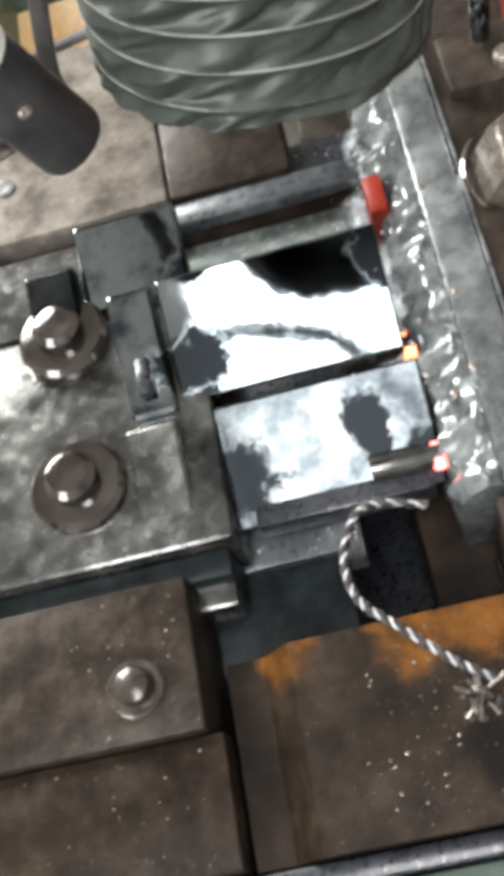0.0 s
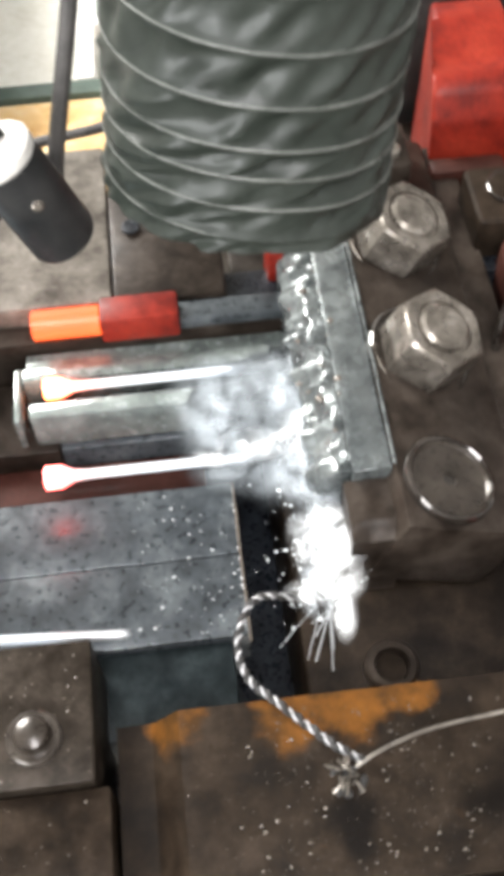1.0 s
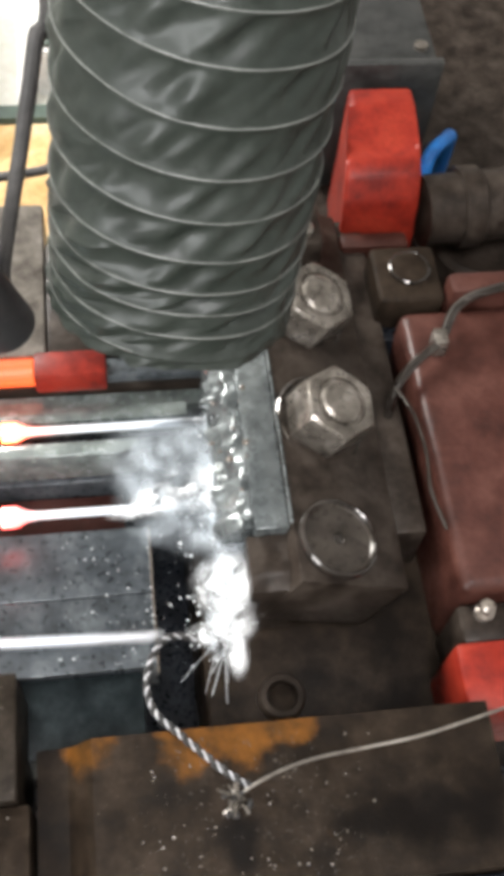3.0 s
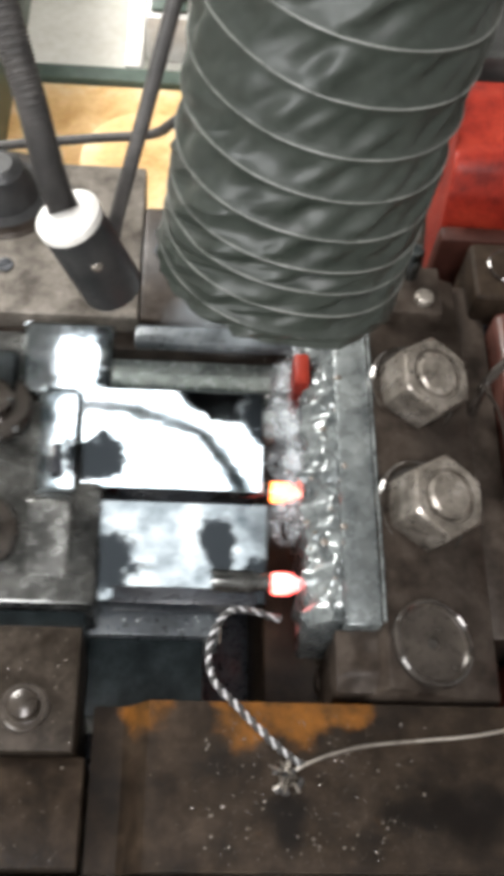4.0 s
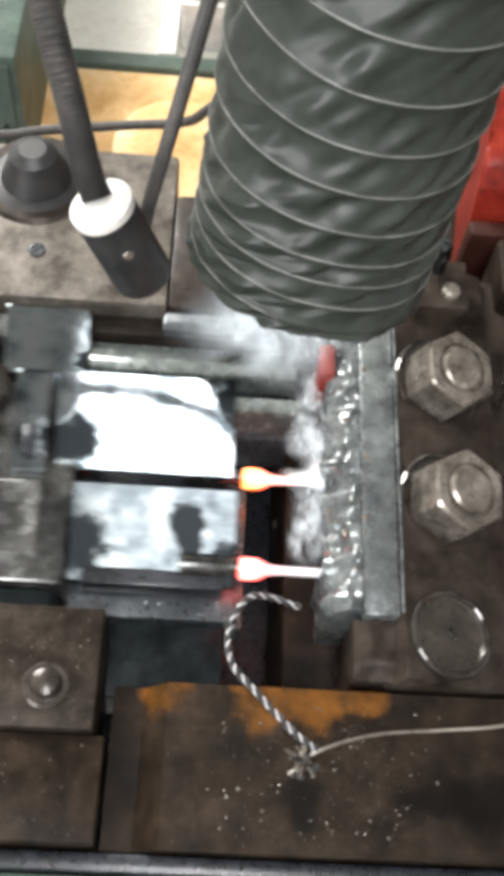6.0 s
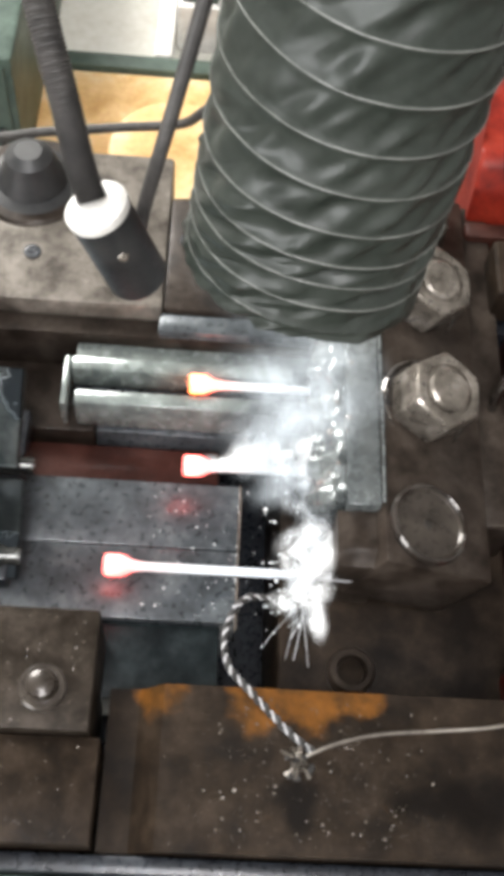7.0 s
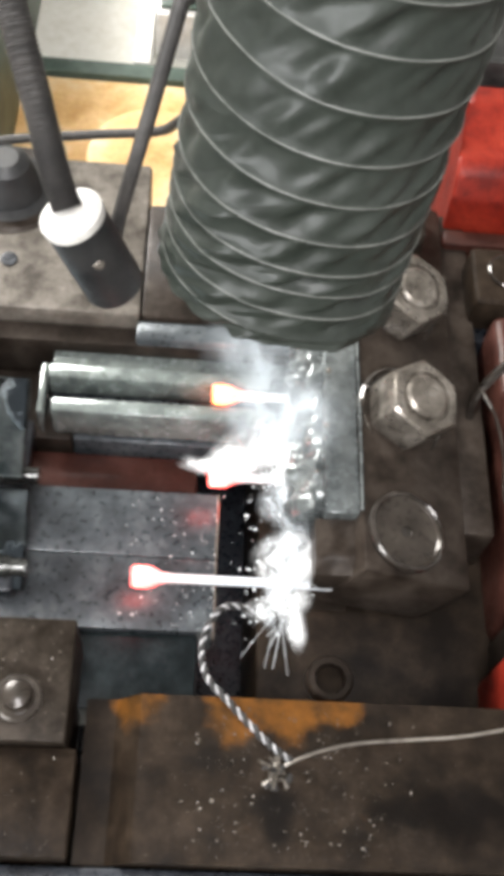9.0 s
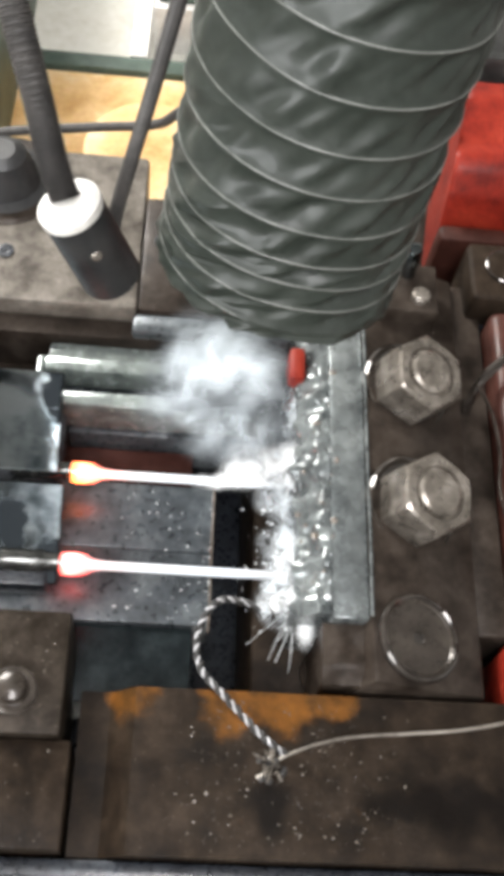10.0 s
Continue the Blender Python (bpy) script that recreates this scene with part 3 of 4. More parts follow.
def build_side_blocks():
    b = thing("clamp_block", (-0.075, 0.004, -0.1), "oily grey-brown steel clamp block with one screw", "clamp")
    part("body", rough_up(boxed(-0.30, -0.012, -0.039, 0.049, -0.10, 0.010, 0.0025), 0.0003, 80), M_BLOCK, b)
    part("screw", lathe([(0.0165, 0.0), (0.0165, 0.003), (0.0150, 0.0042), (0.0112, 0.0040), (0.0110, 0.0090), (0.0095, 0.0125), (0.0050, 0.0142), (0.001, 0.0145)], 36, pose(-0.047, -0.010, 0.0098)), M_DISC, b, "shiny domed screw on its washer")
    droplets("beaded_water", b, M_WATER, 60, lambda r: (r.uniform(-0.09, -0.015), r.uniform(-0.036, 0.045), 0.0101), lambda r: 0.0003 + 0.0006 * r.random() ** 3, 8, label="beads of water on the block")
    c = thing("guide_block", (-0.09, -0.08, -0.1), "lower oily brown guide block beside the bed plate", "block")
    part("body", rough_up(boxed(-0.30, -0.0045, -0.111, -0.0400, -0.10, 0.002, 0.002), 0.0003, 80), M_PLATE, c)
    droplets("beaded_water", c, M_WATER, 50, lambda r: (r.uniform(-0.12, -0.008), r.uniform(-0.108, -0.043), 0.0021), lambda r: 0.0003 + 0.0006 * r.random() ** 3, 9, label="beads of water on the block")


# ---- the sliding die block ----
SHIFT = 0.088


def build_die_block():
    d = thing("die_block", (0.2, 0.14, -0.07), "wet grey sliding die block with oily hexagon bolts", "die block")
    face = slab_grid(0.150, 0.174, 0.056, 0.385, 0.0150, 0.0890, 20, 240, lambda x, y: 0.0050 * noise.noise(Vector((x * 60, y * 45, 2))) + 0.0008 * noise.noise(Vector((x * 190, y * 150, 5))) - 0.014 * max(0.0, (0.166 - x) / 0.016))
    for v in face.verts:
        if v.co.x < 0.172:
            v.co.x += 0.0085 * noise.noise(Vector((3, v.co.y * 70, v.co.z * 40))) + 0.002 * noise.noise(Vector((9, v.co.y * 140, v.co.z * 90)))
    part("die_face", face, M_DIE, d, "wet splashed uneven die face")
    part("top_plate", rough_up(boxed(0.1745, 0.201, 0.050, 0.385, -0.074, 0.024, 0.0015), 0.0003, 60), M_DIE, d, "smooth wet grey plate")
    # sloping clamp, falling away behind the plate
    ang = radians(20)
    lean = Matrix.Rotation(ang, 4, "Y")
    bm = boxed(0.0, 0.094, 0.004, 0.385, -0.075, 0.0, 0.003, seg=2)
    bmesh.ops.transform(bm, matrix=Matrix.Translation((0.203, 0, 0.026)) @ lean, verts=bm.verts)
    part("clamp_plate", rough_up(bm, 0.0005, 50), M_WEDGE, d, "dark oily sloping clamp")
    for y, turn in ((0.257, 5), (0.150, 2)):
        hex_bolt(d, (0.2395, y - 0.002, 0.0128), 0.060, 0.038, Matrix.Rotation(radians(20), 4, "Y") @ Matrix.Rotation(radians(7), 4, "X"), turn)
    socket_bolt(d, (0.236, 0.040, 0.0135), 0.0305, lean, 0.007)
    part("side_rail", rough_up(boxed(0.286, 0.3165, 0.054, 0.385, -0.074, -0.012, 0.003), 0.0004, 50), M_WEDGE, d, "dark oily side rail")
    part("stop_block", rough_up(boxed(0.212, 0.268, 0.322, 0.372, -0.02, 0.030, 0.003), 0.0004, 50), M_WEDGE, d, "dark oily stop block")
    part("guide_pin", lathe([(0.0068, 0.0), (0.0068, 0.030), (0.0055, 0.034), (0.002, 0.035)], 20, pose(0.242, 0.362, 0.030)), M_MIRROR, d, "bright steel guide pin")
    part("bolt", lathe([(0.008, 0.0), (0.008, 0.006), (0.006, 0.008), (0.002, 0.008)], 12, pose(0.252, 0.336, 0.030)), M_BOLT, d)
    part("end_plate", slab_grid(0.168, 0.2025, 0.006, 0.0495, 0.013, 0.083, 16, 20, lambda x, y: 0.0025 * noise.noise(Vector((x * 60, y * 60, 8))) - 0.006 * max(0.0, (0.018 - y) / 0.012)), M_WEDGE, d, "oily brown end of the die block")
    part("lip", tube([(0.2022, 0.052, 0.0265), (0.2026, 0.12, 0.0270), (0.2022, 0.20, 0.0268), (0.2026, 0.30, 0.0270), (0.2024, 0.38, 0.0268)], 0.0013, 60, 8), M_DIE, d, "wet edge along the plate")
    part("red_tab", boxed(0.143, 0.1560, 0.258, 0.288, -0.045, 0.014, 0.003), M_RED, d, "orange-red painted tab")
    for y in (0.175, 0.097, 0.262):
        part("die_bush", lathe([(0.021, 0), (0.021, 0.006), (0.018, 0.009), (0.0095, 0.009), (0.009, 0.002)], 28, pose(0.1585, y, -0.018, 0, -90, 0)), M_DIE, d, "turned steel die bush")
    def wet(r):
        x = r.uniform(0.150, 0.180)
        return (x, r.uniform(0.056, 0.31), 0.0165 - 0.9 * max(0.0, 0.166 - x) + (0.007 if x > 0.1745 else r.uniform(-0.001, 0.004)))
    droplets("splashed_water", d, M_BEAD, 26, wet, lambda r: 0.0005 + 0.0022 * r.random() ** 3, 11, 0.35, label="white splashes on the die face")
    droplets("splashed_water", d, M_WATER, 40, wet, lambda r: 0.0005 + 0.0026 * r.random() ** 2, 12, 0.4, label="clear beads on the die face")
    part("ejector_arm", tube([(0.158, 0.060, -0.052), (0.182, 0.066, -0.030), (0.200, 0.074, -0.020)], 0.0052, 16, 10), M_PIT, d, "black ejector arm under the die")
    return d


# ---- the ram ----
def build_ram():
    r = thing("press_ram", (0.03, 0.18, -0.05), "wet grey steel press ram with a water-filmed front plate", "ram")
    tilt = pose(0.09, 0.155, 0.004, 24.5, 0, 0)
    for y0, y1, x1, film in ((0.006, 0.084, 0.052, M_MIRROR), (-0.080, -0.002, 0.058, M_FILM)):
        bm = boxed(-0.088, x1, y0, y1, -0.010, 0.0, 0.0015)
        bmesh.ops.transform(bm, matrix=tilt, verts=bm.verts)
        part("front_plate", bm, film, r, "mirror-wet front plate with dark patches", smooth=False)
    part("nose", boxed(0.03, 0.140, 0.080, 0.230, -0.045, -0.024, 0.002), M_PIT, r)
    part("body", rough_up(boxed(-0.32, 0.020, 0.066, 0.235, -0.048, 0.008, 0.003), 0.0004, 60), M_RAM, r)
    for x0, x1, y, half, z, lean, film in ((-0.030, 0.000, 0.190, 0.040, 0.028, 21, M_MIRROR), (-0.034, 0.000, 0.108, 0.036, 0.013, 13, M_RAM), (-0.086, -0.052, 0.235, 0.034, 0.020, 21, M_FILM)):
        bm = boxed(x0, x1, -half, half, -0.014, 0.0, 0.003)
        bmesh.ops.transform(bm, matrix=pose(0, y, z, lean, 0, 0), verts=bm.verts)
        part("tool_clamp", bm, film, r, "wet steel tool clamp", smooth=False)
    part("clamp_slot", boxed(-0.020, -0.011, 0.160, 0.186, 0.022, 0.030, 0.002), M_PIT, r)
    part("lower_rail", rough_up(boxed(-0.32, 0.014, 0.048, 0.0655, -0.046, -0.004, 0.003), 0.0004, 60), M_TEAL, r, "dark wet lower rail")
    bm = boxed(-0.050, 0.021, -0.03, 0.03, -0.012, 0.0, 0.003)
    bmesh.ops.transform(bm, matrix=pose(0.0, 0.268, 0.020, 23, 0, 0), verts=bm.verts)
    part("slide_cover", bm, M_MIRROR, r, "bright wet slide cover", smooth=False)
    part("side_arm", rough_up(boxed(-0.32, -0.052, 0.237, 0.300, -0.02, 0.010, 0.003), 0.0004, 60), M_RAM, r)
    part("foot", boxed(-0.03, 0.012, 0.034, 0.064, -0.048, -0.018, 0.002), M_RAM, r)
    for y in (0.242, 0.135):
        part("cap_nut", lathe([(0.030, 0.0), (0.030, 0.006), (0.027, 0.010), (0.016, 0.011), (0.016, 0.020), (0.012, 0.024), (0.004, 0.025)], 36, pose(-0.068, y - 0.016, 0.0085)), M_RIM, r, "round dark oily clamp nut")
    for y in (0.175, 0.097):
        part("punch", lathe([(0.009, 0), (0.009, 0.03), (0.007, 0.036), (0.007, 0.046)], 28, pose(0.105, y, -0.018, 0, 90, 0)), M_RAM, r)
    return r


# ---- hot rods ----
def rod_mesh():
    bm = lathe([(0.0070, 0.0), (0.0086, 0.0012), (0.0086, 0.012), (0.0072, 0.0155), (0.0046, 0.021), (0.0036, 0.030), (0.0035, 0.190), (0.0030, 0.192)], 20, pose(0, 0, 0, 0, 90, 0))
    return bm


def build_rods():
    rods = []
    for name, mat, label in (("top_rod", M_HOTTER, "yellow-hot headed steel rod just formed"), ("middle_rod", M_HOT, "red-hot headed steel rod with a pale self-lit shank")):
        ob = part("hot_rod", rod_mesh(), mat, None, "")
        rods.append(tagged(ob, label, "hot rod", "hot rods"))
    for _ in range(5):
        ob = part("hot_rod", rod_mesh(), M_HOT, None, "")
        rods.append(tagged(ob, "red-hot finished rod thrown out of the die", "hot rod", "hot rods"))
    return rods


def build_feed_guide():
    g = thing("feed_guide", (0.0, 0.26, -0.075), "shiny wet steel feed guide of two parallel bars", "guide")
    part("bar", rough_up(boxed(-0.062, 0.128, 0.272, 0.287, -0.06, -0.022, 0.003), 0.0004, 60), M_GUIDE, g, "shiny wet bar")
    part("bar", rough_up(boxed(-0.056, 0.132, 0.238, 0.252, -0.06, -0.020, 0.003), 0.0004, 60), M_GUIDE, g, "shiny wet bar")
    part("end_stop", boxed(-0.068, -0.0625, 0.238, 0.287, -0.06, -0.024, 0.002), M_GUIDE, g)
    part("channel", boxed(-0.060, 0.13, 0.2535, 0.2705, -0.06, -0.045, 0.001), M_PIT, g)
    global JAW
    JAW = b = thing("feeder_jaw", (0.0, 0.305, -0.05), "red feeder jaw holding a glowing blank", "feeder")
    part("jaw", boxed(0.002, 0.062, 0.298, 0.324, -0.0175, 0.008, 0.003), M_RED, b, "red painted jaw")
    part("blank", lathe([(0.010, 0), (0.0115, 0.001), (0.0115, 0.051), (0.010, 0.052)], 20, pose(-0.050, 0.312, -0.005, 0, 90, 0)), M_BLANK, b, "glowing orange blank")


# ---- suction duct ----
DUCT_LINE = [(0.107, 0.201, 0.229), (0.113, 0.215, 0.276), (0.118, 0.230, 0.323), (0.123, 0.245, 0.370), (0.133, 0.268, 0.45), (0.15, 0.295, 0.60), (0.17, 0.33, 0.75)]
DUCT_R = 0.0725


def build_duct():
    d = thing("suction_duct", (0.118, 0.225, 0.16), "grey-green flexible suction duct with spiral wire", "duct")
    n, seg = 520, 160
    ps = smooth_path(DUCT_LINE, n)
    length = [0.0]
    for a, b in zip(ps, ps[1:]):
        length.append(length[-1] + (b - a).length)
    frames = []
    for k, p in enumerate(ps):
        d3 = (ps[min(k + 1, n - 1)] - ps[max(k - 1, 0)]).normalized()
        side = Vector((1, 0, 0))
        side = (side - d3 * side.dot(d3)).normalized()
        frames.append((p, side, d3.cross(side), d3))

    at = [-0.0075, 0.008, 0.0235, 0.038, 0.051, 0.070, 0.0935, 0.117, 0.1465, 0.1735, 0.203, 0.234, 0.266, 0.30, 0.335, 0.37, 0.41, 0.45, 0.49, 0.53, 0.57]
    count = [k - 0.75 for k in range(len(at))]

    def sag(h, a):
        """The turns hang lower on the front than at the back."""
        return 0.016 * min(1.0, max(0.0, h) / 0.1) * (1 + math.sin(a))

    def turns(h):
        return float(np.interp(h, at, count))

    def radius(h):
        return DUCT_R * (1 + 0.05 * min(h, 0.22) / 0.22)

    def phase(h, a):
        return turns(h - sag(h - sag(h, a), a)) + a / (2 * math.pi)

    def crease(v):
        return 1 - 2.4 * abs(v)

    def lumpy(h, a):
        return 0.0022 * noise.noise(Vector((math.cos(a) * 1.3, math.sin(a) * 1.3, h * 9)))

    bm = bmesh.new()
    rings = []
    for k, (p, u, v, w) in enumerate(frames):
        h = length[k]
        ring = []
        for i in range(seg):
            a = 0.5 * math.pi + 2 * math.pi * i / seg
            t = phase(h, a)
            f = t - math.floor(t)
            q = min(f, 1 - f)
            belly = math.sin(math.pi * f)
            turn = math.floor(t)
            sw = a - 0.22 * f
            fold = noise.noise(Vector((math.cos(sw) * 5.2, math.sin(sw) * 5.2, turn * 2.7)))
            small = noise.noise(Vector((math.cos(a - 0.42 * f) * 3.4, math.sin(a - 0.42 * f) * 3.4, turn * 4.1 + 0.5 * f)))
            r = radius(h) + 0.0007 * math.exp(-(q / 0.10) ** 2) + belly * (-0.0018 + 0.0056 * fold + 0.0019 * crease(small)) + lumpy(h, a) + 0.0015 * max(0, 1 - h / 0.012)
            ring.append(bm.verts.new(p + u * (r * math.cos(a)) + v * (r * math.sin(a))))
        rings.append(ring)
    for a, b in zip(rings, rings[1:]):
        for i in range(seg):
            bm.faces.new((a[i], a[(i + 1) % seg], b[(i + 1) % seg], b[i]))
    inner = []
    for k in (0, 90):
        c = frames[k][0]
        inner.append([bm.verts.new(x.co + (c - x.co) * 0.06) for x in rings[k]])
    for i in range(seg):
        j = (i + 1) % seg
        bm.faces.new((rings[0][j], rings[0][i], inner[0][i], inner[0][j]))
        bm.faces.new((inner[0][j], inner[0][i], inner[1][i], inner[1][j]))
    bm.faces.new(inner[1][::-1])
    part("hose", bm, M_DUCT, d, crisp=False)
    # the covered wire stands out as a thin pale line along every turn
    total = length[-1]
    grid = [total * k / 1500 for k in range(1501)]
    table = [turns(x) for x in grid]
    old = None
    bm = bmesh.new()
    for k in range(int(table[-1] * 64)):
        T = k / 64
        a = -2 * math.pi * T
        h = float(np.interp(T, table, grid))
        h += sag(h, a)
        i = min(int(np.searchsorted(length, h)), n - 1)
        p, u, v, w = frames[i]
        p = p + w * (h - length[i])
        out = u * math.cos(a) + v * math.sin(a)
        c = p + out * (radius(h) + 0.0004 + lumpy(h, a))
        ring = [bm.verts.new(c + out * (0.00075 * math.cos(b)) + w * (0.00075 * math.sin(b))) for b in (0, 1.26, 2.51, 3.77, 5.03)]
        if old:
            for m in range(5):
                bm.faces.new((old[m], old[(m + 1) % 5], ring[(m + 1) % 5], ring[m]))
        old = ring
    part("spiral_wire", bm, M_WIRE, d, "thin pale spiral wire cover")
    part("upper_hose", tube([DUCT_LINE[-1], (0.19, 0.36, 1.1), (0.22, 0.42, 1.8), (0.25, 0.6, 3.12)], DUCT_R * 1.13, 40, 40), M_DUCT, d)


# ---- nozzle, cables, rope ----
def build_nozzle():
    s = thing("coolant_nozzle", (0.006, 0.252, 0.10), "black cylindrical nozzle with a white cap", "nozzle")
    a, b = Vector((-0.016, 0.209, 0.253)), Vector((0.0065, 0.2072, 0.1945))
    m = Matrix.Translation(b) @ (a - b).to_track_quat("Z", "Y").to_matrix().to_4x4()
    L = (a - b).length
    part("barrel", lathe([(0.0158, 0), (0.0180, 0.001), (0.0193, 0.004), (0.0193, L - 0.006), (0.0186, L)], 40, m), M_BLACK, s)
    part("cap", lathe([(0.0186, L + 0.0003), (0.0198, L + 0.002), (0.0198, L + 0.007), (0.0165, L + 0.010), (0.010, L + 0.011)], 40, m), M_WHITE, s, "white plastic cap")
    part("screw", lathe([(0.0035, 0), (0.0035, 0.002), (0.002, 0.003)], 16, Matrix.Translation(b + (a - b) * 0.55) @ pose(0, 0, 0, 60, 0, 15) @ pose(0, 0, 0.0188)), M_BOLT, s)
    top = a + (a - b).normalized() * 0.012
    n = 900
    part("conduit", tube([top, (-0.028, 0.223, 0.280), (-0.037, 0.244, 0.307), (-0.053, 0.281, 0.347), (-0.064, 0.318, 0.39), (-0.067, 0.33, 0.47), (-0.068, 0.34, 0.6), (-0.07, 0.40, 1.0), (-0.07, 0.60, 3.12)], 0.0088, n, 16, swell=lambda u, q: 1 + 0.07 * math.sin(u * 2 * math.pi * 200)), M_CABLE, s, "dark corrugated conduit")
    c = thing("black_cable", (0.015, 0.30, 0.1), "straight dark cable running up beside the duct", "cable")
    part("cord", tube([(0.004, 0.236, 0.195), (0.006, 0.240, 0.221), (0.024, 0.267, 0.288), (0.039, 0.288, 0.347), (0.05, 0.303, 0.395), (0.07, 0.36, 0.8), (0.07, 0.62, 3.12)], 0.0047, 60, 12), M_CABLE, c)
    e = thing("thin_cable", (-0.1, 0.62, -0.05), "thin dark cable slung behind the machine", "cable")
    part("cord", tube([(-0.40, 0.62, -0.13), (-0.215, 0.646, -0.148), (-0.141, 0.653, -0.139), (-0.053, 0.652, -0.122), (0.009, 0.642, -0.101), (0.035, 0.624, -0.062), (0.08, 0.61, 0.0), (0.12, 0.60, 0.1)], 0.0055, 60, 10), M_CABLE, e)


def build_rope():
    r = thing("twisted_cord", (0.14, -0.04, 0.0), "black and white twisted cord looped over the pit edge", "cord")
    pts = [(0.132, 0.068, -0.02), (0.108, 0.072, -0.012), (0.092, 0.068, -0.006), (0.081, 0.050, -0.003), (0.078, 0.030, 0.0), (0.083, 0.012, 0.003), (0.096, -0.002, 0.0045), (0.112, -0.018, 0.004), (0.128, -0.033, 0.004), (0.143, -0.044, 0.004)]
    ps = smooth_path(pts, 220)
    for name, mat, ph, lab in (("dark_strand", M_ROPE_DARK, 0.0, "black strand"), ("pale_strand", M_ROPE_PALE, math.pi, "wet white strand")):
        strand = []
        for k, p in enumerate(ps):
            d = (ps[min(k + 1, 219)] - ps[max(k - 1, 0)]).normalized()
            u = Vector((0, 0, 1)) - d * d.z
            u.normalize()
            v = d.cross(u)
            a = ph + k / 219 * 2 * math.pi * 17
            strand.append(p + (u * math.cos(a) + v * math.sin(a)) * 0.0013)
        part(name, tube(strand, 0.0019 if ph == 0 else 0.0010, 480, 7), mat, r, lab)
    o = thing("overhead_hose", (0.1, 0.5, 1.15), "black corrugated hose hanging under the skylight", "hose")
    part("tube", tube([(-0.9, 0.35, 3.12), (-0.42, 0.04, 1.0), (-0.20, -0.025, 0.82), (-0.051, -0.034, 0.80), (0.019, -0.050, 0.80), (0.081, -0.072, 0.80), (0.12, -0.115, 0.80), (0.149, -0.155, 0.80), (0.171, -0.201, 0.80), (0.205, -0.270, 0.81), (0.26, -0.38, 0.90), (0.55, -0.55, 1.5), (0.8, -0.6, 3.12)], 0.0125, 700, 12, swell=lambda u, q: 1 + 0.10 * math.sin(u * 2 * math.pi * 150)), M_BLACK, o)
    w = thing("iron_wire", (0.2, -0.03, 0.0), "dull brown wire lying across the bed plate", "wire")
    part("strand", tube([(0.138, -0.047, 0.003), (0.146, -0.043, 0.005), (0.165, -0.036, 0.006), (0.19, -0.030, 0.006), (0.23, -0.026, 0.007), (0.27, -0.022, 0.010), (0.33, -0.01, 0.014)], 0.0012, 80, 8), M_DECK, w)
    rng = random.Random(3)
    knot = thing("wire_knot", (0.133, -0.052, 0.0), "knot of loose wire ends on the plate", "wire")
    tagged(part("wad", lump_cloud(14, lambda r: (0.133 + r.gauss(0, 0.005), -0.052 + r.gauss(0, 0.004), 0.003 + r.uniform(0, 0.003)), lambda r: r.uniform(0.0020, 0.0042), 19), M_ROPE_DARK, knot), "dark wad of frayed cord", kind="stuff")
    for _ in range(9):
        a = rng.uniform(0, 6.28)
        p = Vector((0.133, -0.052, 0.003))
        q = p + Vector((math.cos(a) * 0.014, math.sin(a) * 0.011, rng.uniform(0, 0.004)))
        part("wire_end", tube([p + Vector((rng.uniform(-1, 1), rng.uniform(-1, 1), 0)) * 0.006, (p + q) / 2 + Vector((0, 0, 0.005)), q], 0.0011, 10, 6), M_BOLT, knot)


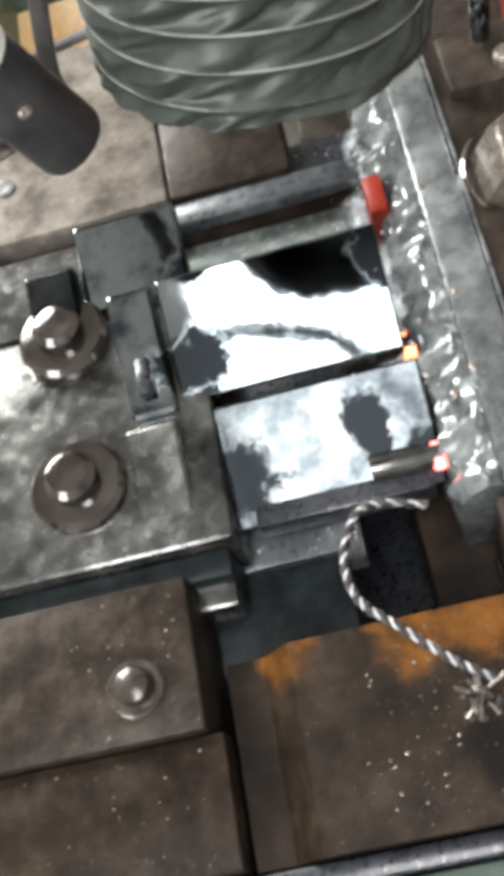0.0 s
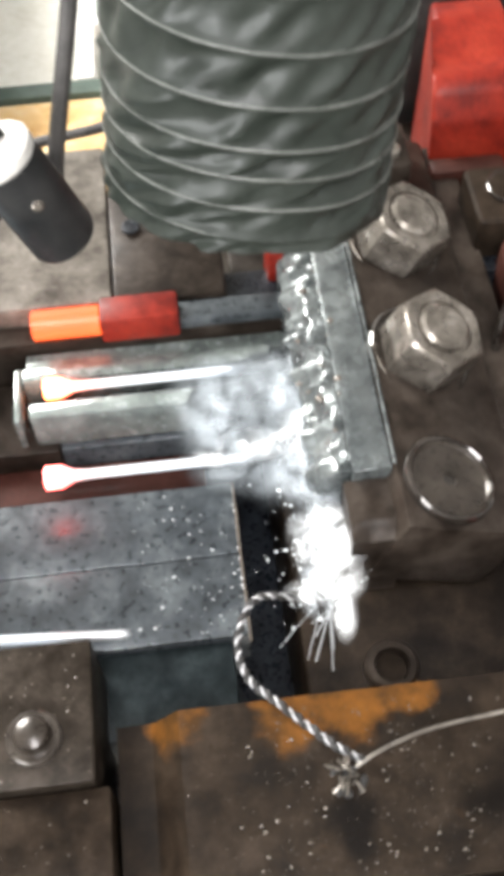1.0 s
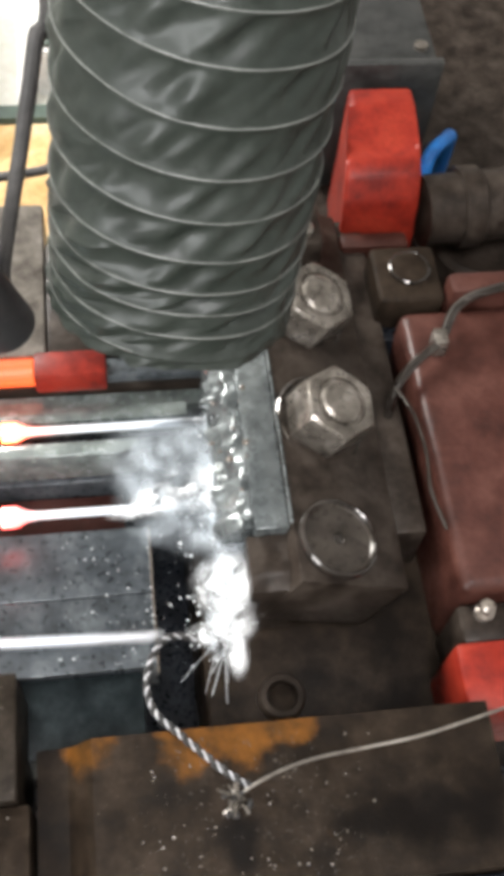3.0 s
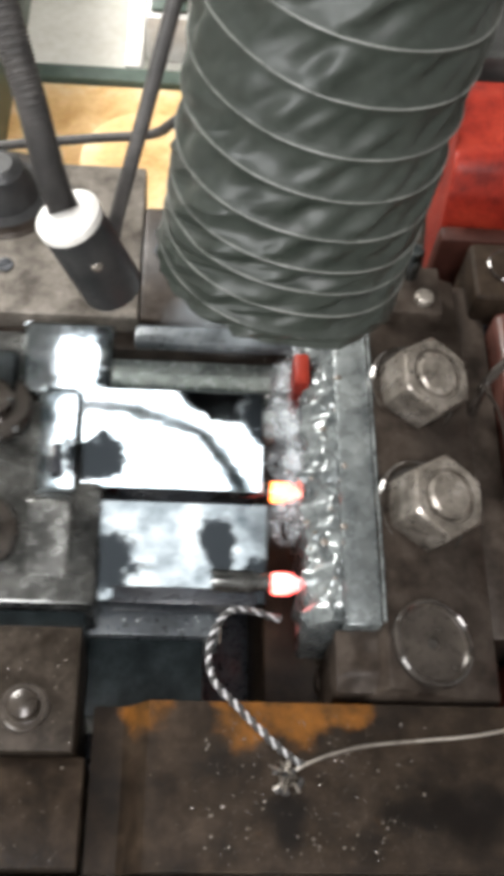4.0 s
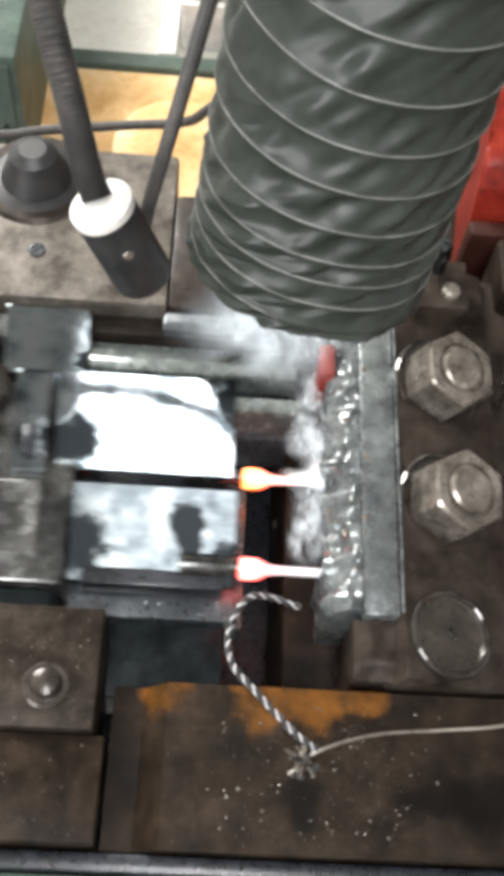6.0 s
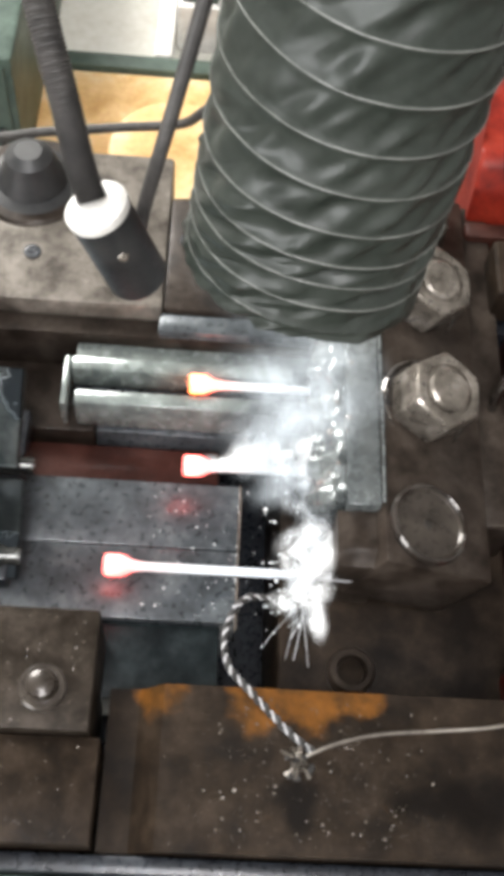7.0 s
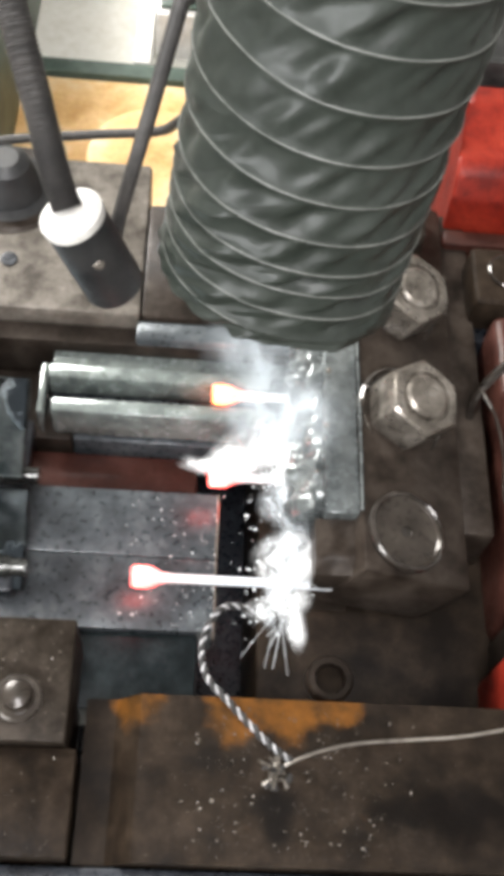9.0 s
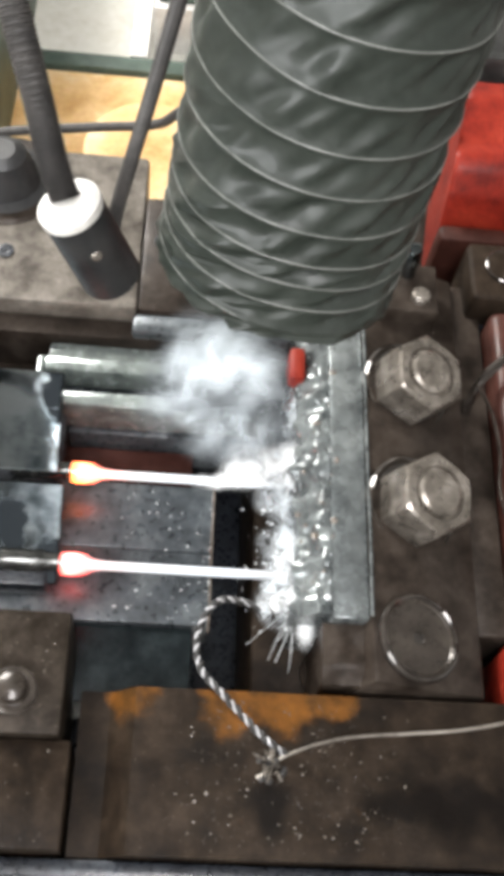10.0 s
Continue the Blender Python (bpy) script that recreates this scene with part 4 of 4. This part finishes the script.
# ---- behind and beside ----
def build_surroundings():
    t = thing("yellow_tray", (-0.06, 0.82, -0.4), "worn yellow painted tray behind the machine", "tray")
    part("pan", boxed(-0.34, 0.16, 0.72, 0.93, -0.36, -0.30, 0.004), M_YELLOW, t)
    part("rim", tube([(-0.05, 0.70, -0.295), (0.0, 0.69, -0.292), (0.05, 0.71, -0.29), (0.08, 0.76, -0.288)], 0.008, 40, 10), M_YELLOW, t)
    p = thing("pale_panel", (-0.05, 1.1, -0.4), "pale painted guard panel in bright light", "panel")
    part("sheet", boxed(-0.60, 0.45, 0.94, 1.9, -0.42, -0.32, 0.004), M_CREAM, p)
    part("rail", boxed(-0.60, 0.45, 0.935, 0.962, -0.319, -0.295, 0.003), M_GREEN, p, "grey-green edge rail")
    part("stay", boxed(-0.045, -0.02, 0.97, 1.5, -0.319, -0.30, 0.003), M_WHITE, p)
    v = thing("yellow_tub", (0.0, 0.74, -0.3), "round worn yellow tub behind the rear deck", "tub")
    part("shell", lathe([(0.055, 0.0), (0.072, 0.09), (0.077, 0.092), (0.078, 0.088), (0.073, 0.086)], 48, pose(0.0, 0.70, -0.298)), M_YELLOW, v)
    part("rim", lathe([(0.0735, 0.0), (0.0775, 0.0), (0.079, 0.003), (0.0775, 0.006), (0.0735, 0.006)], 48, pose(0.0, 0.70, -0.206)), M_YELLOW, v)
    x = thing("white_box", (0.0, 1.0, -0.3), "small white switch box on the panel", "box")
    part("case", boxed(-0.015, 0.045, 1.0, 1.16, -0.318, -0.24, 0.005), M_WHITE, x)
    part("cover", boxed(-0.010, 0.040, 1.01, 1.07, -0.2395, -0.234, 0.002), M_GREEN, x)
    g = thing("green_cabinet", (-0.3, 0.95, -0.4), "grey-green painted machine cabinet", "cabinet")
    part("body", boxed(-0.42, -0.19, 0.74, 1.3, -0.4, -0.12, 0.006), M_GREEN, g)
    part("door", boxed(-0.41, -0.20, 0.735, 0.7395, -0.39, -0.13, 0.001), M_GREEN, g)
    part("handle", boxed(-0.215, -0.208, 0.725, 0.7345, -0.3, -0.22, 0.002), M_BLACK, g)
    h = thing("black_gland", (-0.17, 0.5, 0.0), "black rubber hose gland on the rear deck", "hose gland")
    part("cone", lathe([(0.046, 0.0), (0.044, 0.006), (0.032, 0.010), (0.027, 0.022), (0.021, 0.038), (0.012, 0.044)], 36, pose(-0.115, 0.455, -0.004)), M_BLACK, h)
    part("collar", lathe([(0.052, 0.0), (0.052, 0.004), (0.049, 0.006), (0.046, 0.006)], 36, pose(-0.115, 0.455, -0.003)), M_WEDGE, h)
    r = thing("red_bracket", (0.35, 0.45, 0.0), "red painted bracket over the die clamp", "bracket")
    side = [(0.580, 0.054), (0.555, 0.058), (0.505, 0.047), (0.488, 0.050), (0.474, 0.044), (0.462, 0.022), (0.456, -0.02), (0.452, -0.10), (0.580, -0.10)]
    bm = bmesh.new()
    left, right = [], []
    for y, z in side:
        back = min(1.0, max(0.0, (y - 0.49) / 0.07))
        left.append(bm.verts.new((0.288 + 0.018 * back, y, z)))
        right.append(bm.verts.new((0.360 + 0.008 * back, y, z)))
    bm.faces.new(left)
    bm.faces.new(right[::-1])
    for i in range(len(side)):
        j = (i + 1) % len(side)
        bm.faces.new((left[j], left[i], right[i], right[j]))
    bmesh.ops.bevel(bm, geom=bm.edges[:], offset=0.005, segments=3, affect="EDGES", profile=0.5)
    part("arm", bm, M_RED, r, "bright red curved arm")
    part("skirt", boxed(0.284, 0.350, 0.432, 0.4515, -0.10, -0.004, 0.006), M_MAROON, r, "dark red lower block")
    b = thing("blue_hose", (0.42, 0.5, -0.05), "bright blue plastic air hose", "hose")
    part("tube", tube([(0.380, 0.520, -0.03), (0.390, 0.541, 0.0), (0.410, 0.563, 0.0), (0.424, 0.584, -0.02), (0.432, 0.605, -0.097)], 0.0072, 50, 12), M_BLUE, b)
    c = thing("side_casting", (0.38, 0.2, -0.2), "greasy red-brown casting beside the die block", "casting")
    part("wall", rough_up(boxed(0.318, 0.52, 0.080, 0.345, -0.2, 0.012, 0.010, seg=4), 0.0008, 30), M_MAROON, c)
    part("flange", rough_up(boxed(0.364, 0.52, 0.348, 0.372, -0.2, 0.03, 0.006), 0.0008, 30), M_MAROON, c)
    e = thing("red_stop", (0.33, 0.01, -0.1), "bright red painted stop at the bed's end", "stop")
    part("body", boxed(0.307, 0.40, -0.008, 0.046, -0.10, -0.002, 0.006), M_RED, e)
    z = thing("grease_nipple", (0.335, 0.07, -0.05), "bright steel grease nipple beside the casting", "nipple")
    part("base", boxed(0.318, 0.40, 0.0475, 0.0785, -0.10, -0.012, 0.004), M_WEDGE, z, "dark oily base block")
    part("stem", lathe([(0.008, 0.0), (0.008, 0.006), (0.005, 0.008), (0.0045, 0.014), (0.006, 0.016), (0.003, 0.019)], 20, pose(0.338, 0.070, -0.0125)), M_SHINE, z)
    w = thing("wet_hose", (0.36, 0.32, 0.012), "glistening wet hose lying over the casting", "hose")
    part("tube", tube([(0.296, 0.250, -0.02), (0.300, 0.262, 0.012), (0.318, 0.280, 0.024), (0.345, 0.302, 0.026), (0.366, 0.333, 0.030), (0.400, 0.342, 0.040), (0.50, 0.36, 0.040)], 0.0042, 80, 12), M_RIM, w)
    part("clip", boxed(0.338, 0.350, 0.294, 0.310, 0.0, 0.0315, 0.002), M_BOLT, w)
    y = thing("thin_wet_wire", (0.31, 0.2, 0.012), "thin shiny wire lying along the casting edge", "wire")
    part("strand", tube([(0.300, 0.262, 0.016), (0.309, 0.235, 0.018), (0.313, 0.20, 0.0165), (0.310, 0.165, 0.0165), (0.316, 0.13, 0.015)], 0.0016, 50, 8), M_RIM, y)
    o = thing("oil_cup", (0.322, 0.395, -0.1), "brown oil cup with a bright spring lid", "oil cup")
    part("body", boxed(0.302, 0.362, 0.350, 0.412, -0.10, 0.020, 0.006, seg=3), M_PLATE, o)
    part("lid", lathe([(0.0165, 0.0), (0.0165, 0.003), (0.012, 0.004), (0.003, 0.0045)], 28, pose(0.334, 0.384, 0.0202)), M_PLATE, o, "oily round lid")
    part("lid_rim", lathe([(0.0172, 0.0), (0.0186, 0.001), (0.0186, 0.003), (0.0175, 0.0038), (0.0168, 0.003)], 32, pose(0.334, 0.384, 0.0202)), M_RIM, o, "wet glistening rim")
    q = thing("oil_pipe", (0.45, 0.45, -0.02), "thick dark oily pipe behind the casting", "pipe")
    part("run", tube([(0.366, 0.470, 0.0), (0.45, 0.476, 0.0), (0.60, 0.485, 0.0)], 0.034, 30, 24), M_WEDGE, q)
    part("collar", lathe([(0.039, 0), (0.039, 0.02), (0.037, 0.022), (0.034, 0.022)], 24, pose(0.40, 0.4725, 0.0, 0, 90, 3)), M_WEDGE, q)
    k = thing("grey_guard", (0.36, 0.66, -0.1), "dull grey sheet guard behind the bracket", "guard")
    part("sheet", boxed(0.290, 0.405, 0.612, 0.80, -0.10, 0.05, 0.004), M_GUARD, k)
    part("flange", boxed(0.290, 0.405, 0.602, 0.6115, -0.10, 0.062, 0.002), M_GUARD, k)
    part("screw", lathe([(0.007, 0), (0.007, 0.004), (0.003, 0.005)], 12, pose(0.390, 0.64, 0.050)), M_BOLT, k)
    f = thing("rear_frame", (0.4, 0.6, -0.3), "dark oily machine frame behind the die block", "frame")
    part("beam", boxed(0.20, 1.30, 0.41, 1.60, -0.35, -0.10, 0.006), M_WEDGE, f)
    part("beam", boxed(0.11, 0.1995, 0.41, 0.70, -0.35, -0.10, 0.004), M_WEDGE, f)
    part("boss", lathe([(0.05, 0), (0.05, 0.05), (0.044, 0.056), (0.02, 0.056)], 36, pose(0.44, 0.47, -0.1)), M_WEDGE, f)


# ---- spray and steam ----
def veil(c, rx, ry, rz, seed, n=26):
    """A billowing sheet of vapour, bulging upwards round the place c."""
    bm = bmesh.new()
    g = [[None] * (n + 1) for _ in range(n + 1)]
    for i in range(n + 1):
        for j in range(n + 1):
            x, y = (2 * i / n - 1), (2 * j / n - 1)
            z = rz * (1.0 - 0.8 * (x * x + y * y)) + rz * 1.6 * noise.noise(Vector((x * 1.8 + seed * 3.1, y * 1.8, seed)))
            g[i][j] = bm.verts.new((c[0] + x * rx, c[1] + y * ry, c[2] + z))
    for i in range(n):
        for j in range(n):
            bm.faces.new((g[i][j], g[i + 1][j], g[i + 1][j + 1], g[i][j + 1]))
    return bm


def wisp(thing_ob, mat, x, y, z, rx, ry, seed):
    part("wisp", veil((x, y, z), rx, ry, 0.0022, seed, 16), mat, thing_ob)


def build_spray():
    s = thing("water_spray", (0.140, 0.145, -0.025), "white splashing coolant along the die face", "water spray", kind="stuff")
    rng = random.Random(31)
    for k in range(9):
        wisp(s, M_MIST, 0.146 + rng.uniform(-0.010, 0.006), 0.075 + 0.022 * k, -0.020 + rng.uniform(0, 0.014), rng.uniform(0.014, 0.024), rng.uniform(0.018, 0.028), 40 + k)
    droplets("flying_water", s, M_BEAD, 150, lambda r: (0.150 - abs(r.gauss(0, 0.014)), r.uniform(0.06, 0.27), -0.010 + r.gauss(0, 0.008)), lambda r: 0.0003 + 0.0013 * r.random() ** 3, 6, 1.0, "flying drops of water")
    bursts = []
    # each burst fans out from the rod towards the die
    fans = (((0.146, 0.012, 0.030, 0.034), (0.122, 0.014, 0.030, 0.026), (0.098, 0.010, 0.030, 0.018), (0.074, 0.005, 0.026, 0.010), (0.124, 0.038, 0.032, 0.030), (0.108, 0.024, 0.034, 0.024)),
            ((0.150, 0.002, 0.022, 0.032), (0.134, -0.002, 0.024, 0.026)),
            ((0.142, 0.004, 0.022, 0.022), (0.126, -0.006, 0.022, 0.012), (0.146, -0.020, 0.010, 0.024)))
    for (y, seed), fan in zip(((0.175, 3), (0.112, 4), (0.078, 5)), fans):
        p = thing("splash_burst", (0.130, y, -0.022), "burst of white water where a rod enters its die", "water splash", "splash bursts", "stuff")
        for k, (x, dy, rx, ry) in enumerate(fan):
            wisp(p, M_BURST, x, y + dy, -0.012 - 0.002 * k, rx, ry, seed + 11 * k)
        droplets("flying_water", p, M_BEAD, 80, lambda r: (0.128 + r.gauss(0, 0.014), y + r.gauss(0, 0.014), -0.014 + r.gauss(0, 0.006)), lambda r: 0.0003 + 0.0012 * r.random() ** 2, seed, 1.0, "flying drops of water")
        bursts.append(p)
    # jets of water thrown down into the pit
    jets = bursts[2]
    for k in range(7):
        a = radians(rng.uniform(195, 285))
        q = Vector((0.134 + rng.uniform(-0.008, 0.008), 0.062 + rng.uniform(-0.004, 0.010), -0.022))
        d = Vector((math.cos(a), math.sin(a), rng.uniform(-0.9, -0.2)))
        n = rng.uniform(0.016, 0.042)
        part("jet", tube([q, q + d * (n * 0.5) + Vector((0, 0, 0.002)), q + d * n], rng.uniform(0.0002, 0.0004), 8, 6), M_BEAD, jets, "thin white jet of water")
    return bursts + [s]


def build_steam():
    puffs = []
    for k in range(4):
        p = thing("steam_puff", (0.05, 0.250, -0.024), "thin white steam over the hot rods", "steam", "steam puffs", "stuff")
        rng = random.Random(70 + k)
        for j in range(3):
            wisp(p, M_STEAM, 0.05 + rng.uniform(-0.026, 0.026), 0.250 + rng.uniform(-0.022, 0.022), -0.024 + 0.006 * j, rng.uniform(0.036, 0.066), rng.uniform(0.036, 0.060), 11 + 7 * k + j)
        puffs.append(p)
    return puffs


build_workshop()
build_bed()
build_side_blocks()
DIE = build_die_block()
RAM = build_ram()
RODS = build_rods()
build_feed_guide()
build_duct()
build_nozzle()
build_rope()
build_surroundings()
BURSTS = build_spray()
PUFFS = build_steam()

# ---- the working cycle ----
PERIOD, FIRST = 2.075, 0.28


def cycle(t):
    return (t - FIRST) % PERIOD


def ease(u):
    u = min(max(u, 0.0), 1.0)
    return u * u * (3 - 2 * u)


def ram_back(t):
    """How far the ram stands back from its forward stroke."""
    at = [0.0, 0.08, 0.18, 0.28, 0.38, 0.48, 0.6, 0.9, 1.20, 1.32, 1.42, 1.495, 1.60, 1.70, 1.77, 2.05, 2.075]
    go = [0.008, 0.050, 0.120, 0.164, 0.196, 0.226, 0.26, 0.285, 0.258, 0.222, 0.178, 0.123, 0.044, 0.004, 0.0, 0.0, 0.008]
    return float(np.interp(cycle(t), at, go))


def die_up(t):
    """How far the die block stands away from its near stop."""
    c = cycle(t)
    return SHIFT * (ease((c - 0.07) / 0.26) if c < 0.6 else 1 - ease((c - 0.85) / 0.27))


def rod_out(t):
    """How far a rod stands out of its die: pushed out after the stroke, pushed home by the ram."""
    c = cycle(t)
    return 0.188 * ease((c - 0.21) / 0.54) if c < 1.36 else min(0.188, max(0.0, ram_back(t) - 0.010))


def motions():
    steps = [i / 20 for i in range(201)]
    base = ORIGIN[DIE]
    walk(DIE, [(t, pose(base.x - 0.09 * die_up(t), base.y + die_up(t), base.z)) for t in steps])
    base = ORIGIN[RAM]
    walk(RAM, [(t, pose(base.x - ram_back(t), base.y, base.z)) for t in steps])
    for ob, y in ((RODS[0], 0.175), (RODS[1], 0.097)):
        walk(ob, [(t, pose(0.142 - rod_out(t) + 0.0, y + die_up(t), -0.020)) for t in steps])
    base = ORIGIN[JAW]
    rows = []
    for t in steps:
        c = cycle(t)
        back = 1 - ease((c - 0.44) / 0.2) if c < 1.0 else ease((c - 1.22) / 0.2)
        rows.append((t, pose(base.x - 0.24 * back, base.y, base.z)))
    walk(JAW, rows)
    for k, ob in enumerate(RODS[2:]):
        start = FIRST + PERIOD * k
        rows = []
        for t in steps:
            c = t - start
            if c < 0.22:
                rows.append((t, pose(0.19, 0.097, -0.024 - 0.12 * min(1.0, max(0.0, (0.16 - c) / 0.10)))))
            else:
                u = min(1.0, (c - 0.22) / 0.46)
                out = 0.245 * (1 - (1 - u) ** 2)
                drop = ease((c - 0.58) / 0.12)
                roll = max(0.0, min(c, 1.05) - 0.60)
                rows.append((t, pose(0.19 - out - 1.1 * roll, 0.097 - 0.012 * drop, -0.024 - 0.0225 * drop, 300 * min(roll, 0.2), 0, -4 * drop)))
        walk(ob, rows)
    # steam gathers by the die, drifts along the rods and is drawn up into the duct
    drift = [(0.0, 0.055, -0.030, 0.285), (0.30, 0.055, -0.030, 0.270), (0.46, 0.075, -0.050, 0.0), (0.80, 0.040, -0.020, 0.002), (1.15, 0.008, 0.004, 0.008), (1.34, 0.020, 0.006, 0.012), (1.48, 0.045, -0.012, 0.14), (1.58, 0.055, -0.030, 0.280), (2.07, 0.055, -0.030, 0.285)]
    for k, ob in enumerate(PUFFS):
        base = ORIGIN[ob]
        rows = []
        for t in steps:
            c = (cycle(t) - 0.05 * k) % PERIOD
            x, y, z = (float(np.interp(c, [q[0] for q in drift], [q[i] for q in drift])) for i in (1, 2, 3))
            low = 1 - min(1.0, z / 0.2)
            rows.append((t, pose(base.x + x + low * (-0.026, 0.004, 0.030, 0.034)[k], base.y + y + low * (0.010, -0.014, -0.034, 0.026)[k], base.z + z + 0.002 * k, 0, 0, 20 * math.sin(2 * math.pi * c / PERIOD + k))))
        walk(ob, rows)
    base = ORIGIN[BURSTS[3]]
    walk(BURSTS[3], [(t, pose(base.x, base.y + 0.075 * (1 - ease((cycle(t) + 0.02) / 0.16) * (1 - ease((cycle(t) - 1.45) / 0.2))), base.z)) for t in steps])
    for k, ob in enumerate(BURSTS[:3]):
        base = ORIGIN[ob]
        rows = []
        for t in steps:
            c = cycle(t)
            out = ease((c + 0.02) / 0.16) * (1 - ease((c - 1.45) / 0.2))
            calm = ease((c - 0.55) / 0.4)
            rows.append((t, pose(base.x + 0.085 - 0.085 * out + 0.016 * calm * out, base.y + 0.10 * die_up(t) * (k == 0) + 0.05 * (1 - out) * (k == 2), base.z - 0.020 * (1 - out), 0, 0, 7 * math.sin(9 * t + k))))
        walk(ob, rows)


motions()
